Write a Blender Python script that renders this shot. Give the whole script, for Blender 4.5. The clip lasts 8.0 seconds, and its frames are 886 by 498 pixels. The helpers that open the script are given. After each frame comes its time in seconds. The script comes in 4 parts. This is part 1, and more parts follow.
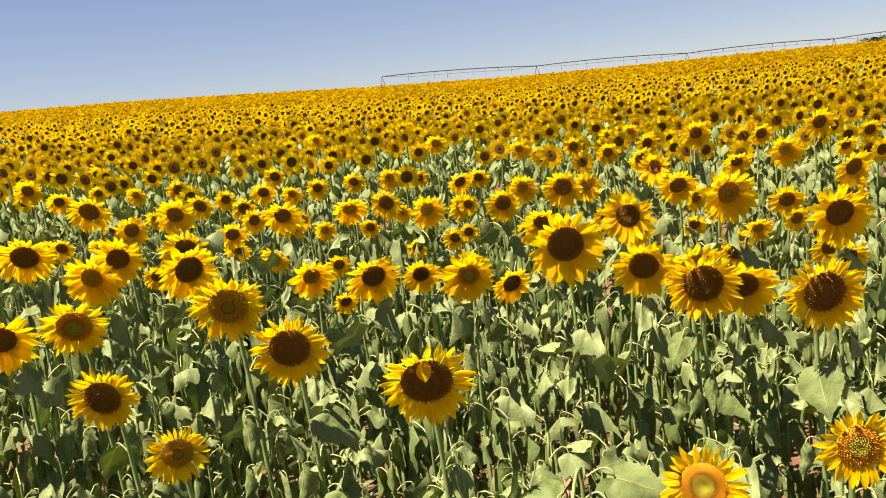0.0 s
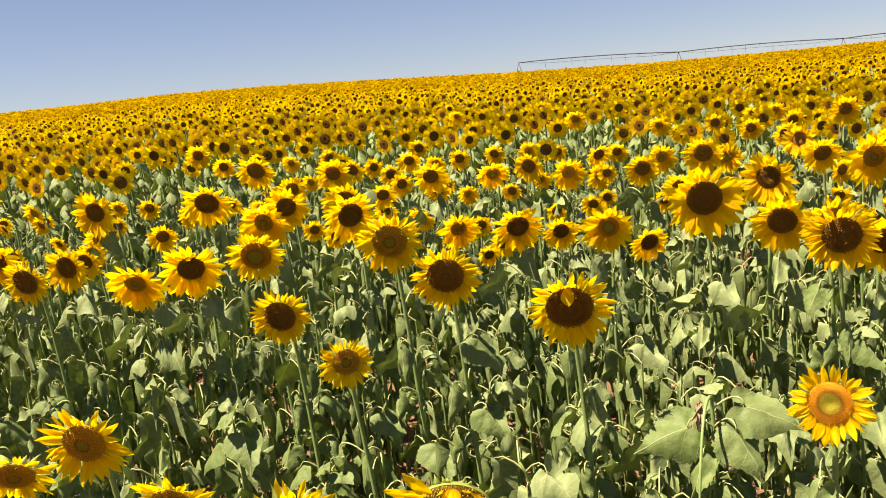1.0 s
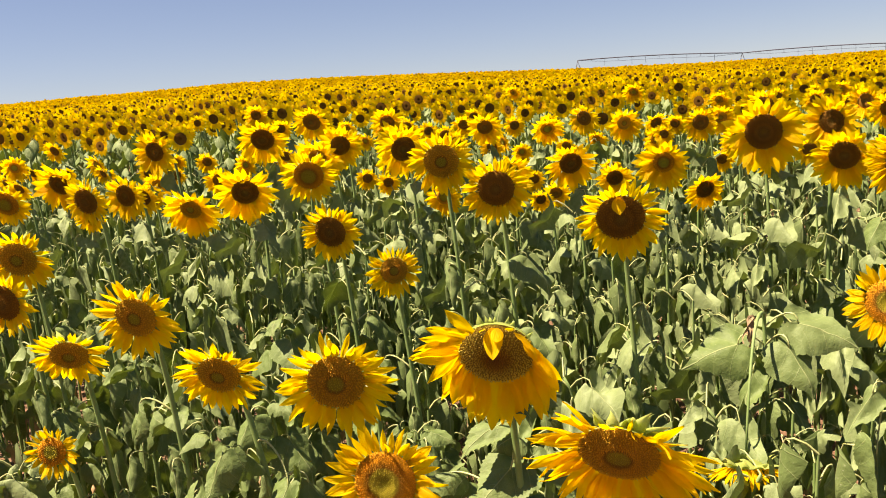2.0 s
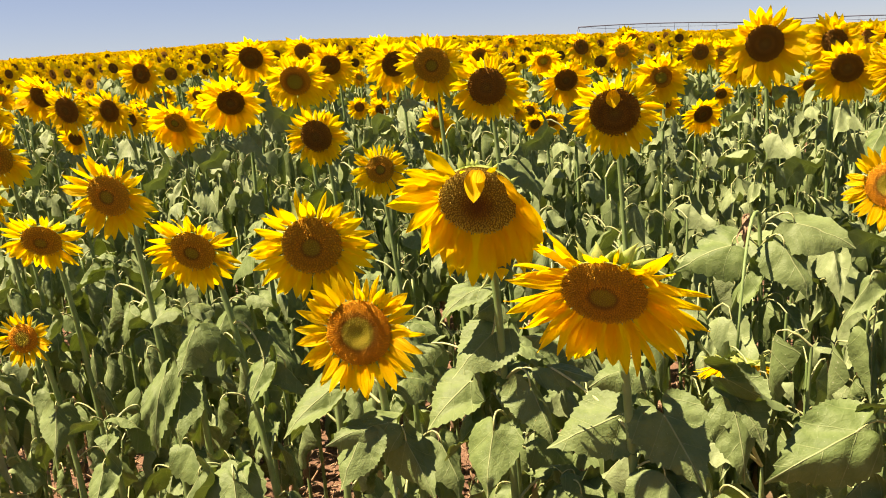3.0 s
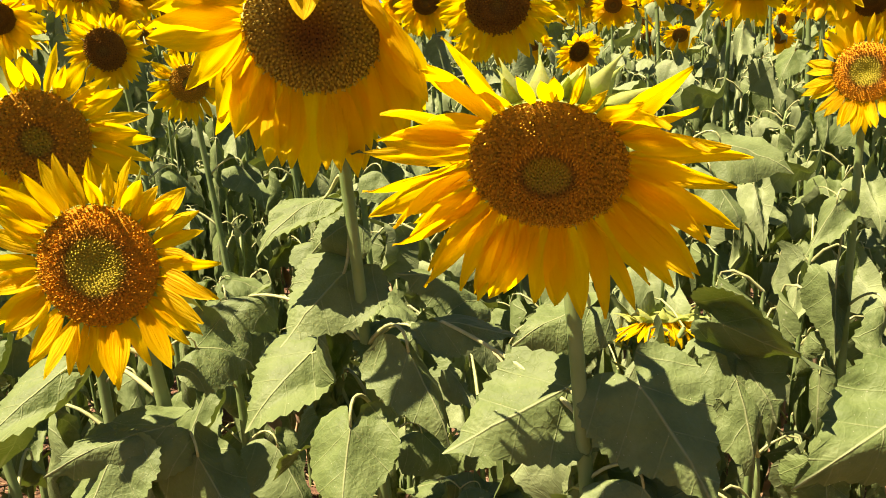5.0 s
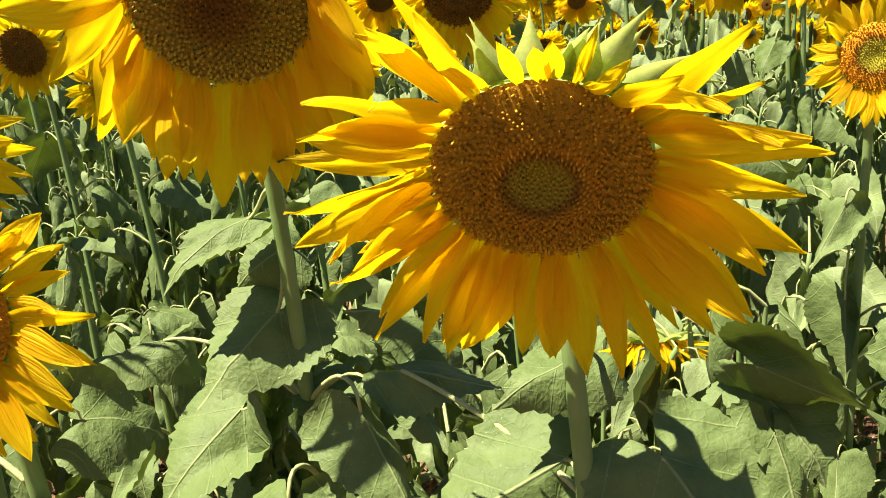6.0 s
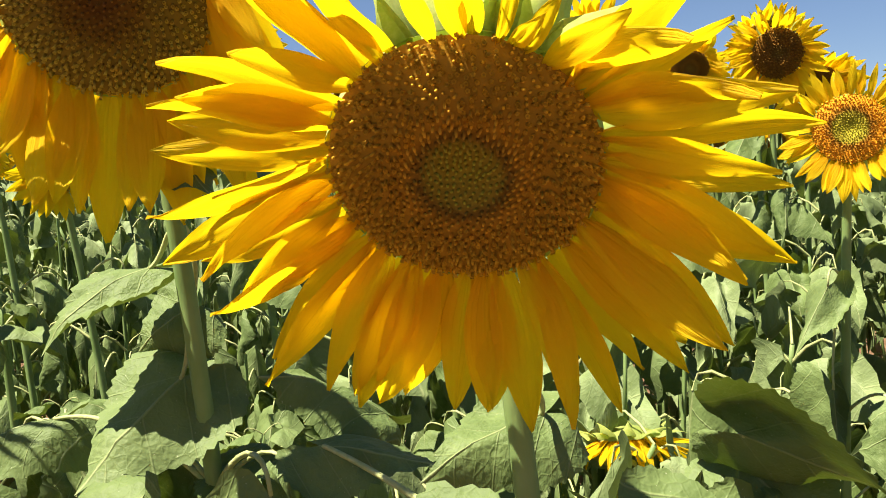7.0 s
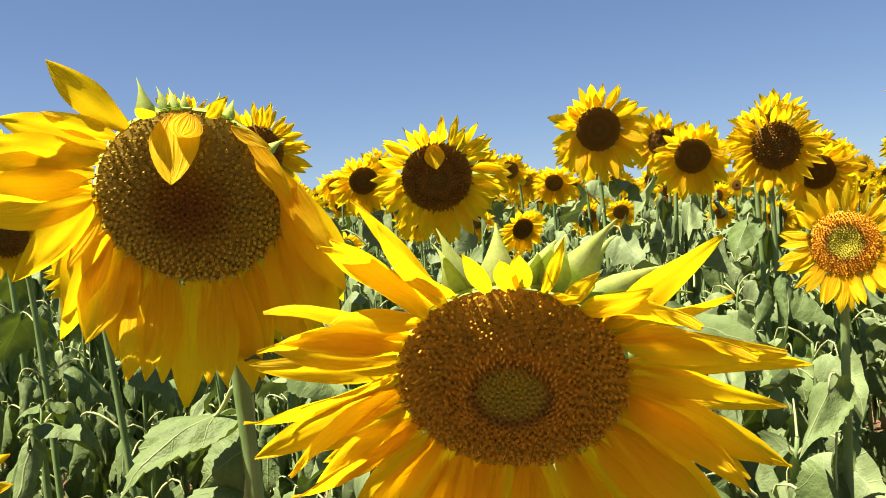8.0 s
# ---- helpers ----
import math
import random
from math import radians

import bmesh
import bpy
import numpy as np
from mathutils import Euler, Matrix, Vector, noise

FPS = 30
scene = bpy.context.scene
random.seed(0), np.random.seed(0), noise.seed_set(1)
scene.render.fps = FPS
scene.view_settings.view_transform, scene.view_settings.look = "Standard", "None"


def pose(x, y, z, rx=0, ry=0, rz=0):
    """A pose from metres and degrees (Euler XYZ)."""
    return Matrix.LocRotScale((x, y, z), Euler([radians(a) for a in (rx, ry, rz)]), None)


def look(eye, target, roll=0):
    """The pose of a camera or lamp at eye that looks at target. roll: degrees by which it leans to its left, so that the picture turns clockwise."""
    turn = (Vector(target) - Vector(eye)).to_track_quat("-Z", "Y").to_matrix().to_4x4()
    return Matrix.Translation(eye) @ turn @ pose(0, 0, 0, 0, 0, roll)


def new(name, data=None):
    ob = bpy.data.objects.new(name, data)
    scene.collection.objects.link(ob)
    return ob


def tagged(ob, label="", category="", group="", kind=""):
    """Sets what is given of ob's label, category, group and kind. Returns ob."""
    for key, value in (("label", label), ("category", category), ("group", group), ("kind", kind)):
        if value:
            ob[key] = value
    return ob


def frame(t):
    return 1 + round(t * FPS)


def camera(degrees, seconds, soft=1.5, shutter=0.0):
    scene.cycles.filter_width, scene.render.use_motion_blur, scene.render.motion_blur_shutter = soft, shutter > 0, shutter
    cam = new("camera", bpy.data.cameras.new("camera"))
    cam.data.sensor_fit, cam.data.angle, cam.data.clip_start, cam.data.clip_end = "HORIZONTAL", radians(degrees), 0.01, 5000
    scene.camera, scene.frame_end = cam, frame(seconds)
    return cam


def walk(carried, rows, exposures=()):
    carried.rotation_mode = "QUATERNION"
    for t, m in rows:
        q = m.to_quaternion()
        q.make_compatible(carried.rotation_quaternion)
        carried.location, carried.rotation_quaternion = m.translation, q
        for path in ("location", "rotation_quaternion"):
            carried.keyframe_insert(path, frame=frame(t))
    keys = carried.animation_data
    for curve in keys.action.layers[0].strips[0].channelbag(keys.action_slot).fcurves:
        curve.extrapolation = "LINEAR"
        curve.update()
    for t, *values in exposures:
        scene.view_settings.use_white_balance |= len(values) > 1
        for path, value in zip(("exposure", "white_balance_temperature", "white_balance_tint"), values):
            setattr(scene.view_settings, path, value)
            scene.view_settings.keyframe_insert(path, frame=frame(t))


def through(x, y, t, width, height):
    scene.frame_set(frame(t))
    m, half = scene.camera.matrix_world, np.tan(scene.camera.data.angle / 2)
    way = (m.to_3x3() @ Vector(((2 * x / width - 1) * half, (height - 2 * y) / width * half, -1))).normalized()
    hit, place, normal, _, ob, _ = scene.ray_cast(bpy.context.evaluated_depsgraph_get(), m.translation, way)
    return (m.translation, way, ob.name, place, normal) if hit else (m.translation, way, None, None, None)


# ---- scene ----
cam = camera(54.4, 8.0, soft=1.0)
PATH = [
    (0, (0.081, -0.001, 2.661), (-0.014, 1.968, 2.319), -6.4),
    (0.5, (0.102, -0.198, 2.630), (-0.187, 1.749, 2.278), -6),
    (1, (0.034, -0.320, 2.542), (-0.362, 1.611, 2.203), -6),
    (1.2, (-0.003, -0.309, 2.508), (-0.471, 1.606, 2.170), -6.1),
    (2.3, (0.036, -0.397, 2.138), (-0.487, 1.504, 1.802), -4.3),
    (2.5, (0.039, -0.403, 2.097), (-0.492, 1.489, 1.723), -4.1),
    (3, (0.027, -0.325, 1.975), (-0.480, 1.566, 1.564), -3.7),
    (3.5, (-0.032, -0.204, 1.849), (-0.412, 1.716, 1.437), -2.8),
    (4, (-0.036, -0.018, 1.778), (-0.360, 1.909, 1.352), -2.7),
    (4.5, (-0.065, 0.158, 1.718), (-0.308, 2.094, 1.276), -2.7),
    (4.7, (-0.092, 0.222, 1.693), (-0.305, 2.160, 1.246), -2.8),
    (5.8, (-0.125, 0.523, 1.695), (-0.218, 2.466, 1.227), -3.7),
    (6, (-0.124, 0.548, 1.664), (-0.212, 2.495, 1.218), -4),
    (6.5, (-0.105, 0.609, 1.587), (-0.167, 2.586, 1.292), -4.1),
    (7, (-0.090, 0.656, 1.577), (-0.114, 2.648, 1.398), -3.7),
    (7.5, (-0.065, 0.631, 1.613), (-0.098, 2.630, 1.558), -4.2),
    (8, (-0.113, 0.568, 1.684), (-0.138, 2.567, 1.629), -3.8),
]
walk(cam, [(t, look(eye, target, roll)) for t, eye, target, roll in PATH], [(0.0, 1.89, 7400, 26), (4.7, 1.91, 7700, 32), (6.0, 1.84, 6700, 15), (8.0, 1.90, 6600, 17)])

# ---- light ----
SUN = Vector((-0.36, -0.17, 0.87)).normalized()
world = bpy.data.worlds.new("sky")
scene.world = world
world.use_nodes = True
wn = world.node_tree.nodes
sky = wn.new("ShaderNodeTexSky")
sky.sky_type = "NISHITA"
sky.sun_disc = False
sky.sun_elevation = math.asin(SUN.z)
sky.sun_rotation = math.atan2(SUN.x, SUN.y)
sky.altitude, sky.air_density, sky.dust_density, sky.ozone_density = 700, 1.0, 0.4, 5.0
wn["Background"].inputs["Strength"].default_value = 0.0315
raised = wn.new("ShaderNodeMapping")
raised.inputs["Location"].default_value = (0, 0, 0.03)
world.node_tree.links.new(wn.new("ShaderNodeTexCoord").outputs["Generated"], raised.inputs["Vector"])
world.node_tree.links.new(raised.outputs[0], sky.inputs["Vector"])
world.node_tree.links.new(sky.outputs["Color"], wn["Background"].inputs["Color"])
sun_data = bpy.data.lights.new("sun", "SUN")
sun_data.energy, sun_data.angle, sun_data.color = 4.6, radians(0.55), (1.0, 0.93, 0.80)
sun = new("sun", sun_data)
sun.matrix_world = look(SUN * 50, (0, 0, 0))


# ---- materials ----
class Graph:
    """A material's node graph, written as nested calls."""

    def __init__(self, name):
        self.mat = bpy.data.materials.new(name)
        self.mat.use_nodes = True
        self.nodes, self.links = self.mat.node_tree.nodes, self.mat.node_tree.links
        self.bsdf, self.out = self.nodes["Principled BSDF"], self.nodes["Material Output"]

    def put(self, socket, value):
        if isinstance(value, bpy.types.NodeSocket):
            self.links.new(value, socket)
        elif isinstance(value, tuple) and len(value) == 3 and socket.type == "RGBA":
            socket.default_value = (*value, 1)
        else:
            socket.default_value = value

    def node(self, kind, out=0, **inputs):
        n = self.nodes.new(kind)
        for key, value in inputs.items():
            self.put(n.inputs[key.replace("_", " ")], value)
        return n.outputs[out]

    def math(self, op, a, b=0.0, c=0.0):
        n = self.nodes.new("ShaderNodeMath")
        n.operation = op
        for i, v in enumerate((a, b, c)):
            self.put(n.inputs[i], v)
        return n.outputs[0]

    def mix(self, fac, a, b, blend="MIX"):
        n = self.nodes.new("ShaderNodeMix")
        n.data_type, n.blend_type = "RGBA", blend
        self.put(n.inputs[0], fac)
        self.put(n.inputs[6], a)
        self.put(n.inputs[7], b)
        return n.outputs[2]

    def ramp(self, fac, *stops):
        n = self.nodes.new("ShaderNodeValToRGB")
        e = n.color_ramp.elements
        while len(e) < len(stops):
            e.new(0.5)
        for el, (p, col) in zip(e, stops):
            el.position, el.color = p, (*(col if isinstance(col, tuple) else (col,) * 3), 1)
        self.put(n.inputs[0], fac)
        return n.outputs[0]

    def noise(self, scale, detail=3.0, vector=None, rough=0.55):
        v = {"Vector": vector} if vector is not None else {}
        return self.node("ShaderNodeTexNoise", 0, Scale=scale, Detail=detail, Roughness=rough, **v)

    def uv(self):
        n = self.nodes.new("ShaderNodeUVMap")
        n.uv_map = "UVMap"
        s = self.nodes.new("ShaderNodeSeparateXYZ")
        self.links.new(n.outputs[0], s.inputs[0])
        return n.outputs[0], s.outputs[0], s.outputs[1]

    def stretch(self, vector, sx, sy, sz=1.0):
        n = self.nodes.new("ShaderNodeMapping")
        n.inputs["Scale"].default_value = (sx, sy, sz)
        self.links.new(vector, n.inputs["Vector"])
        return n.outputs[0]

    def place(self):
        return self.node("ShaderNodeTexCoord", "Object")

    def random(self):
        """One number for each object and one for each loose piece of a mesh, added and wrapped."""
        o = self.node("ShaderNodeObjectInfo", "Random")
        g = self.node("ShaderNodeNewGeometry", "Random Per Island")
        return self.math("FRACT", self.math("ADD", o, g))

    def finish(self, color, rough, bump=None, strength=0.3, distance=0.002, through=0.0, glow_color=None, gloss=0.5):
        self.put(self.bsdf.inputs["Base Color"], color)
        self.put(self.bsdf.inputs["Roughness"], rough)
        self.put(self.bsdf.inputs["Specular IOR Level"], gloss)
        normal = None
        if bump is not None:
            normal = self.node("ShaderNodeBump", 0, Strength=strength, Distance=distance, Height=bump)
            self.put(self.bsdf.inputs["Normal"], normal)
        if through:
            t = self.nodes.new("ShaderNodeBsdfTranslucent")
            self.put(t.inputs["Color"], glow_color if glow_color is not None else color)
            m = self.nodes.new("ShaderNodeMixShader")
            m.inputs[0].default_value = through
            self.links.new(self.bsdf.outputs[0], m.inputs[1])
            self.links.new(t.outputs[0], m.inputs[2])
            self.links.new(m.outputs[0], self.out.inputs["Surface"])
        return self.mat


def petal_material():
    g = Graph("petal")
    uv, u, v = g.uv()
    streak = g.noise(1.0, 3.0, g.stretch(uv, 1.6, 22.0))
    groove = g.noise(1.0, 1.0, g.stretch(uv, 0.5, 9.0))
    col = g.ramp(u, (0.0, (0.80, 0.33, 0.004)), (0.28, (0.88, 0.51, 0.004)), (0.65, (0.88, 0.58, 0.006)), (1.0, (0.86, 0.58, 0.008)))
    col = g.mix(g.ramp(streak, (0.42, 0.0), (0.72, 0.30)), col, (0.84, 0.48, 0.003))
    col = g.mix(g.math("MULTIPLY", g.random(), 0.35), col, (0.84, 0.53, 0.006))
    return g.finish(col, 0.6, g.math("ADD", groove, g.math("MULTIPLY", streak, 0.4)), 0.8, 0.005, 0.57, g.mix(0.65, col, (0.96, 0.73, 0.005)), 0.12)


def leaf_material(name, broad, dusty_sunlit=0.0, deep=0.0):
    """broad: u runs from the stalk to the tip, v across, both in lengths of the blade, so the veins spread like fingers."""
    g = Graph(name)
    uv, u, v = g.uv()
    wob = g.math("MULTIPLY", g.math("SUBTRACT", g.noise(3.0, 2.0, uv), 0.5), 0.10)
    side = g.math("ABSOLUTE", g.math("SUBTRACT", v, 0.5))
    big = g.noise(9.0, 3.0, g.place())
    fine = g.noise(120.0, 3.0, g.place())
    speck = g.ramp(g.noise(90.0, 1.0, g.place()), (0.72, 0.0), (0.76, 1.0))
    if broad:
        fine = g.noise(34.0, 4.0, uv)
        speck = g.ramp(g.noise(46.0, 1.0, uv), (0.73, 0.0), (0.77, 1.0))
        big = g.noise(3.2, 3.0, uv)
        mid = g.ramp(g.math("ADD", side, g.math("MULTIPLY", wob, 0.12)), (0.003, 1.0), (0.014, 0.0))
        along = g.math("ADD", g.math("SUBTRACT", u, g.math("MULTIPLY", side, 0.85)), g.math("MULTIPLY", wob, 0.5))
        rib = g.math("ABSOLUTE", g.math("SUBTRACT", g.math("FRACT", g.math("ADD", g.math("MULTIPLY", along, 2.7), 0.5)), 0.5))
        rib = g.math("MULTIPLY", g.ramp(rib, (0.006, 1.0), (0.032, 0.0)), g.ramp(g.noise(5.0, 2.0, uv), (0.35, 0.15), (0.65, 0.7)))
        cells = g.nodes.new("ShaderNodeTexVoronoi")
        cells.feature = "DISTANCE_TO_EDGE"
        g.put(cells.inputs["Vector"], uv)
        cells.inputs["Scale"].default_value = 13.0
        net = g.math("MULTIPLY", g.ramp(cells.outputs["Distance"], (0.0, 1.0), (0.10, 0.0)), 0.10)
    else:
        mid = g.ramp(g.math("ADD", side, g.math("MULTIPLY", wob, 0.15)), (0.0, 1.0), (0.030, 0.0))
        along = g.math("ADD", g.math("SUBTRACT", u, g.math("MULTIPLY", g.math("POWER", side, 0.8), 0.55)), wob)
        rib = g.math("ABSOLUTE", g.math("SUBTRACT", g.math("FRACT", g.math("MULTIPLY", along, 3.7)), 0.5))
        rib = g.math("MULTIPLY", g.ramp(rib, (0.0, 1.0), (0.045, 0.0)), 0.6)
        net = g.math("MULTIPLY", g.ramp(g.node("ShaderNodeTexVoronoi", "Distance", Vector=uv, Scale=26.0), (0.35, 0.0), (0.6, 0.22)), 0.35)
    vein = g.math("MAXIMUM", mid, rib)
    col = g.ramp(big, (0.25, (0.056, 0.096, 0.022)), (0.55, (0.130, 0.188, 0.057)), (0.8, (0.208, 0.268, 0.106)))
    col = g.mix(g.math("MULTIPLY", g.random(), 0.40 if broad else 0.30), col, (0.200, 0.256, 0.106) if broad else (0.222, 0.280, 0.120))
    if deep:
        col = g.mix(deep, col, (0.050, 0.082, 0.016))
    # patchy pale grey-green: leaf dust, with sunlight on the blade painted into it
    if dusty_sunlit:
        col = g.mix(g.math("MULTIPLY", g.ramp(g.noise(7.0, 4.0, uv), (0.3, 0.35), (0.7, 1.0)), dusty_sunlit), col, (0.300, 0.358, 0.180))
    col = g.mix(g.math("MULTIPLY", fine, 0.34), col, (0.050, 0.084, 0.012))
    if broad:
        col = g.mix(net, col, (0.15, 0.20, 0.05))
    col = g.mix(g.math("MULTIPLY", vein, 0.5), col, (0.33, 0.37, 0.16))
    col = g.mix(g.math("MULTIPLY", speck, 0.5), col, (0.40, 0.42, 0.26))
    height = g.math("SUBTRACT", g.math("ADD", g.math("MULTIPLY", fine, 0.30), g.math("MULTIPLY", g.noise(9.0, 2.0, uv), 1.3)), g.math("ADD", g.math("MULTIPLY", vein, 0.7), net))
    return g.finish(col, 0.60, height, 0.55, 0.004, 0.09, g.mix(0.6, col, (0.26, 0.40, 0.008)), 0.20)


def stem_material(name, a, b, through=0.0):
    g = Graph(name)
    uv, u, v = g.uv()
    line = g.noise(1.0, 2.0, g.stretch(uv, 40.0, 8.0))
    big = g.noise(14.0, 3.0, g.place())
    col = g.mix(g.ramp(big, (0.35, 0.0), (0.7, 1.0)), a, b)
    col = g.mix(g.math("MULTIPLY", line, 0.35), col, tuple(0.85 * c for c in a))
    col = g.mix(g.math("MULTIPLY", g.random(), 0.25), col, b)
    return g.finish(col, 0.6, line, 0.4, 0.002, through, gloss=0.3)


def disc_material(name, deep, *stops):
    """A flower's centre: the tone goes by the distance from its middle (u) and from foot to tip of a floret (v). deep:
    strength of the shade painted between florets.
    """
    g = Graph(name)
    uv, u, v = g.uv()
    col = g.ramp(u, *stops)
    grain = g.noise(700.0, 2.0, g.place())
    # gap shade painted into the colour: dark at a floret's foot, gone towards its tip
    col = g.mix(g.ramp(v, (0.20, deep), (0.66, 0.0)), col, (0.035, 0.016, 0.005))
    col = g.mix(g.math("MULTIPLY", g.random(), 0.3), col, (0.30, 0.15, 0.02))
    col = g.mix(g.math("MULTIPLY", grain, 0.35), col, (0.16, 0.08, 0.016))
    return g.finish(col, 0.8, grain, 0.5, 0.001, gloss=0.06)


def soil_material():
    g = Graph("soil")
    p = g.place()
    big, mid, fine = g.noise(0.9, 4.0, p), g.noise(9.0, 5.0, p), g.noise(90.0, 5.0, p)
    col = g.ramp(big, (0.3, (0.120, 0.070, 0.036)), (0.7, (0.190, 0.114, 0.060)))
    col = g.mix(g.ramp(mid, (0.4, 0.0), (0.7, 0.5)), col, (0.27, 0.175, 0.10))
    col = g.mix(g.ramp(fine, (0.35, 0.7), (0.6, 0.0)), col, (0.075, 0.040, 0.024))
    return g.finish(col, 0.95, g.math("ADD", mid, g.math("MULTIPLY", fine, 0.5)), 0.9, 0.03, gloss=0.1)


def plain_material(name, a, b, scale, rough, metal=0.0, gloss=0.3):
    g = Graph(name)
    n = g.noise(scale, 4.0, g.place())
    col = g.mix(g.ramp(n, (0.35, 0.0), (0.7, 1.0)), a, b)
    col = g.mix(g.math("MULTIPLY", g.random(), 0.4), col, b)
    g.bsdf.inputs["Metallic"].default_value = metal
    return g.finish(col, rough, n, 0.4, 0.002, gloss=gloss)


PETAL = petal_material()
LEAF = leaf_material("leaf", False)
BROAD = leaf_material("broad_leaf", True, 0.0, 0.24)
# paler copy for leaves further in: wilted grey plus sunlight put into the colour
LIMP_SUNLIT = leaf_material("limp_leaf_sunlit", True, 0.40)
STEM = stem_material("stem", (0.120, 0.200, 0.050), (0.200, 0.285, 0.095))
STALK = stem_material("leaf_stalk", (0.270, 0.320, 0.100), (0.420, 0.440, 0.190))
BRACT = stem_material("bract", (0.36, 0.47, 0.085), (0.50, 0.58, 0.17), 0.62)
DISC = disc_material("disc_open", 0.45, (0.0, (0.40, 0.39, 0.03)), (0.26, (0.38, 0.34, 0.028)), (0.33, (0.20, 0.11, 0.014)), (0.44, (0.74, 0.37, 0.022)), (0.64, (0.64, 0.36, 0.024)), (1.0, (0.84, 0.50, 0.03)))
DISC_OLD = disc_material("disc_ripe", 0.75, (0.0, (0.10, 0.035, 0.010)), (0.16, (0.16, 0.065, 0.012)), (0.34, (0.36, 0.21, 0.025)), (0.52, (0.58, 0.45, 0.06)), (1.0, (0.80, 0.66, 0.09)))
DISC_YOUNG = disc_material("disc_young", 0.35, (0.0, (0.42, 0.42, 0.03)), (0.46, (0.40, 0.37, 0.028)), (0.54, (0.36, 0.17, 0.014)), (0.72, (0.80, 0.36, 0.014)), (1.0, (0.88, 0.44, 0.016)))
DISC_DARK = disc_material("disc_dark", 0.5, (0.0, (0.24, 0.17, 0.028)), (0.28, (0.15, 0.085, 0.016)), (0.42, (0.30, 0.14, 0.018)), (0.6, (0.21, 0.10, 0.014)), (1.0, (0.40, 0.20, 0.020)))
DISC_FAR = plain_material("disc_far", (0.105, 0.052, 0.012), (0.17, 0.085, 0.016), 9.0, 0.95, 0.0, 0.0)
SOIL = soil_material()
STRAW = plain_material("straw", (0.50, 0.37, 0.18), (0.28, 0.17, 0.08), 30.0, 0.8)
DRY = plain_material("dry_leaf", (0.36, 0.27, 0.13), (0.20, 0.13, 0.07), 25.0, 0.85)
STEEL = plain_material("galvanised_steel", (0.07, 0.08, 0.10), (0.045, 0.05, 0.065), 3.0, 0.7)
YELLOWED = plain_material("yellowed_leaf", (0.50, 0.42, 0.10), (0.34, 0.26, 0.07), 18.0, 0.8)
FOLIAGE = plain_material("far_foliage", (0.035, 0.055, 0.025), (0.06, 0.08, 0.035), 1.5, 0.9)


# ---- ground form ----
EDGE_AT = (-60, -41, -37, -33, -28, -22, -15.7, -6, 3, 11, 17, 25, 60)
EDGE_UP = (0.0297, 0.0297, 0.032, 0.033, 0.0355, 0.034, 0.0297, 0.0213, 0.015, 0.0122, 0.0112, 0.0084, 0.0084)


def ground_z(x, y):
    """Height of the field: level where the camera stands, then a long rise to a low crest."""
    x, y = np.asarray(x, float), np.asarray(y, float)
    r = np.hypot(x, y)
    e = np.interp(np.degrees(np.arctan2(x, y)), EDGE_AT, EDGE_UP)
    s = np.clip((r - 20) / 120, 0, 1)
    rise = r * (1 - np.exp(-(r / 6) ** 1.3))
    return e * np.where(r < 150, rise, 150 + np.clip(r - 150, 0, 300) * 0.6) + 0.74 * s * s * (3 - 2 * s)


# ---- mesh makers: each returns (points, faces, uv of each point) ----
rng = np.random.default_rng(7)


def grid_faces(a, b, close=False):
    f = []
    for i in range(a - 1):
        for j in range(b if close else b - 1):
            k = (j + 1) % b
            f.append((i * b + j, i * b + k, (i + 1) * b + k, (i + 1) * b + j))
    return f


def tube(path, radii, sides=8, cap=True, rough=0.0):
    """A round tube along a path, its radius given at each point."""
    path = np.asarray(path, float)
    tan = np.gradient(path, axis=0)
    tan /= np.linalg.norm(tan, axis=1)[:, None] + 1e-9
    ref = np.array([1.0, 0.13, 0.07]) if abs(tan[0][0]) < 0.8 else np.array([0.1, 1.0, 0.05])
    pts, uv, n = [], [], len(path)
    for i in range(n):
        a = np.cross(tan[i], ref)
        a /= np.linalg.norm(a)
        b = np.cross(tan[i], a)
        for j in range(sides):
            w = 2 * math.pi * j / sides
            r = radii[i] * (1 + rough * (rng.random() - 0.5))
            pts.append(path[i] + r * (math.cos(w) * a + math.sin(w) * b))
            uv.append((i / (n - 1), j / sides))
    f = grid_faces(n, sides, True)
    if cap:
        f += [tuple(range(sides))[::-1], tuple(range((n - 1) * sides, n * sides))]
    return np.array(pts), f, np.array(uv)


def bezier(p0, p1, p2, p3, n):
    t = np.linspace(0, 1, n)[:, None]
    p0, p1, p2, p3 = (np.asarray(p, float) for p in (p0, p1, p2, p3))
    return (1 - t) ** 3 * p0 + 3 * t * (1 - t) ** 2 * p1 + 3 * t * t * (1 - t) * p2 + t ** 3 * p3


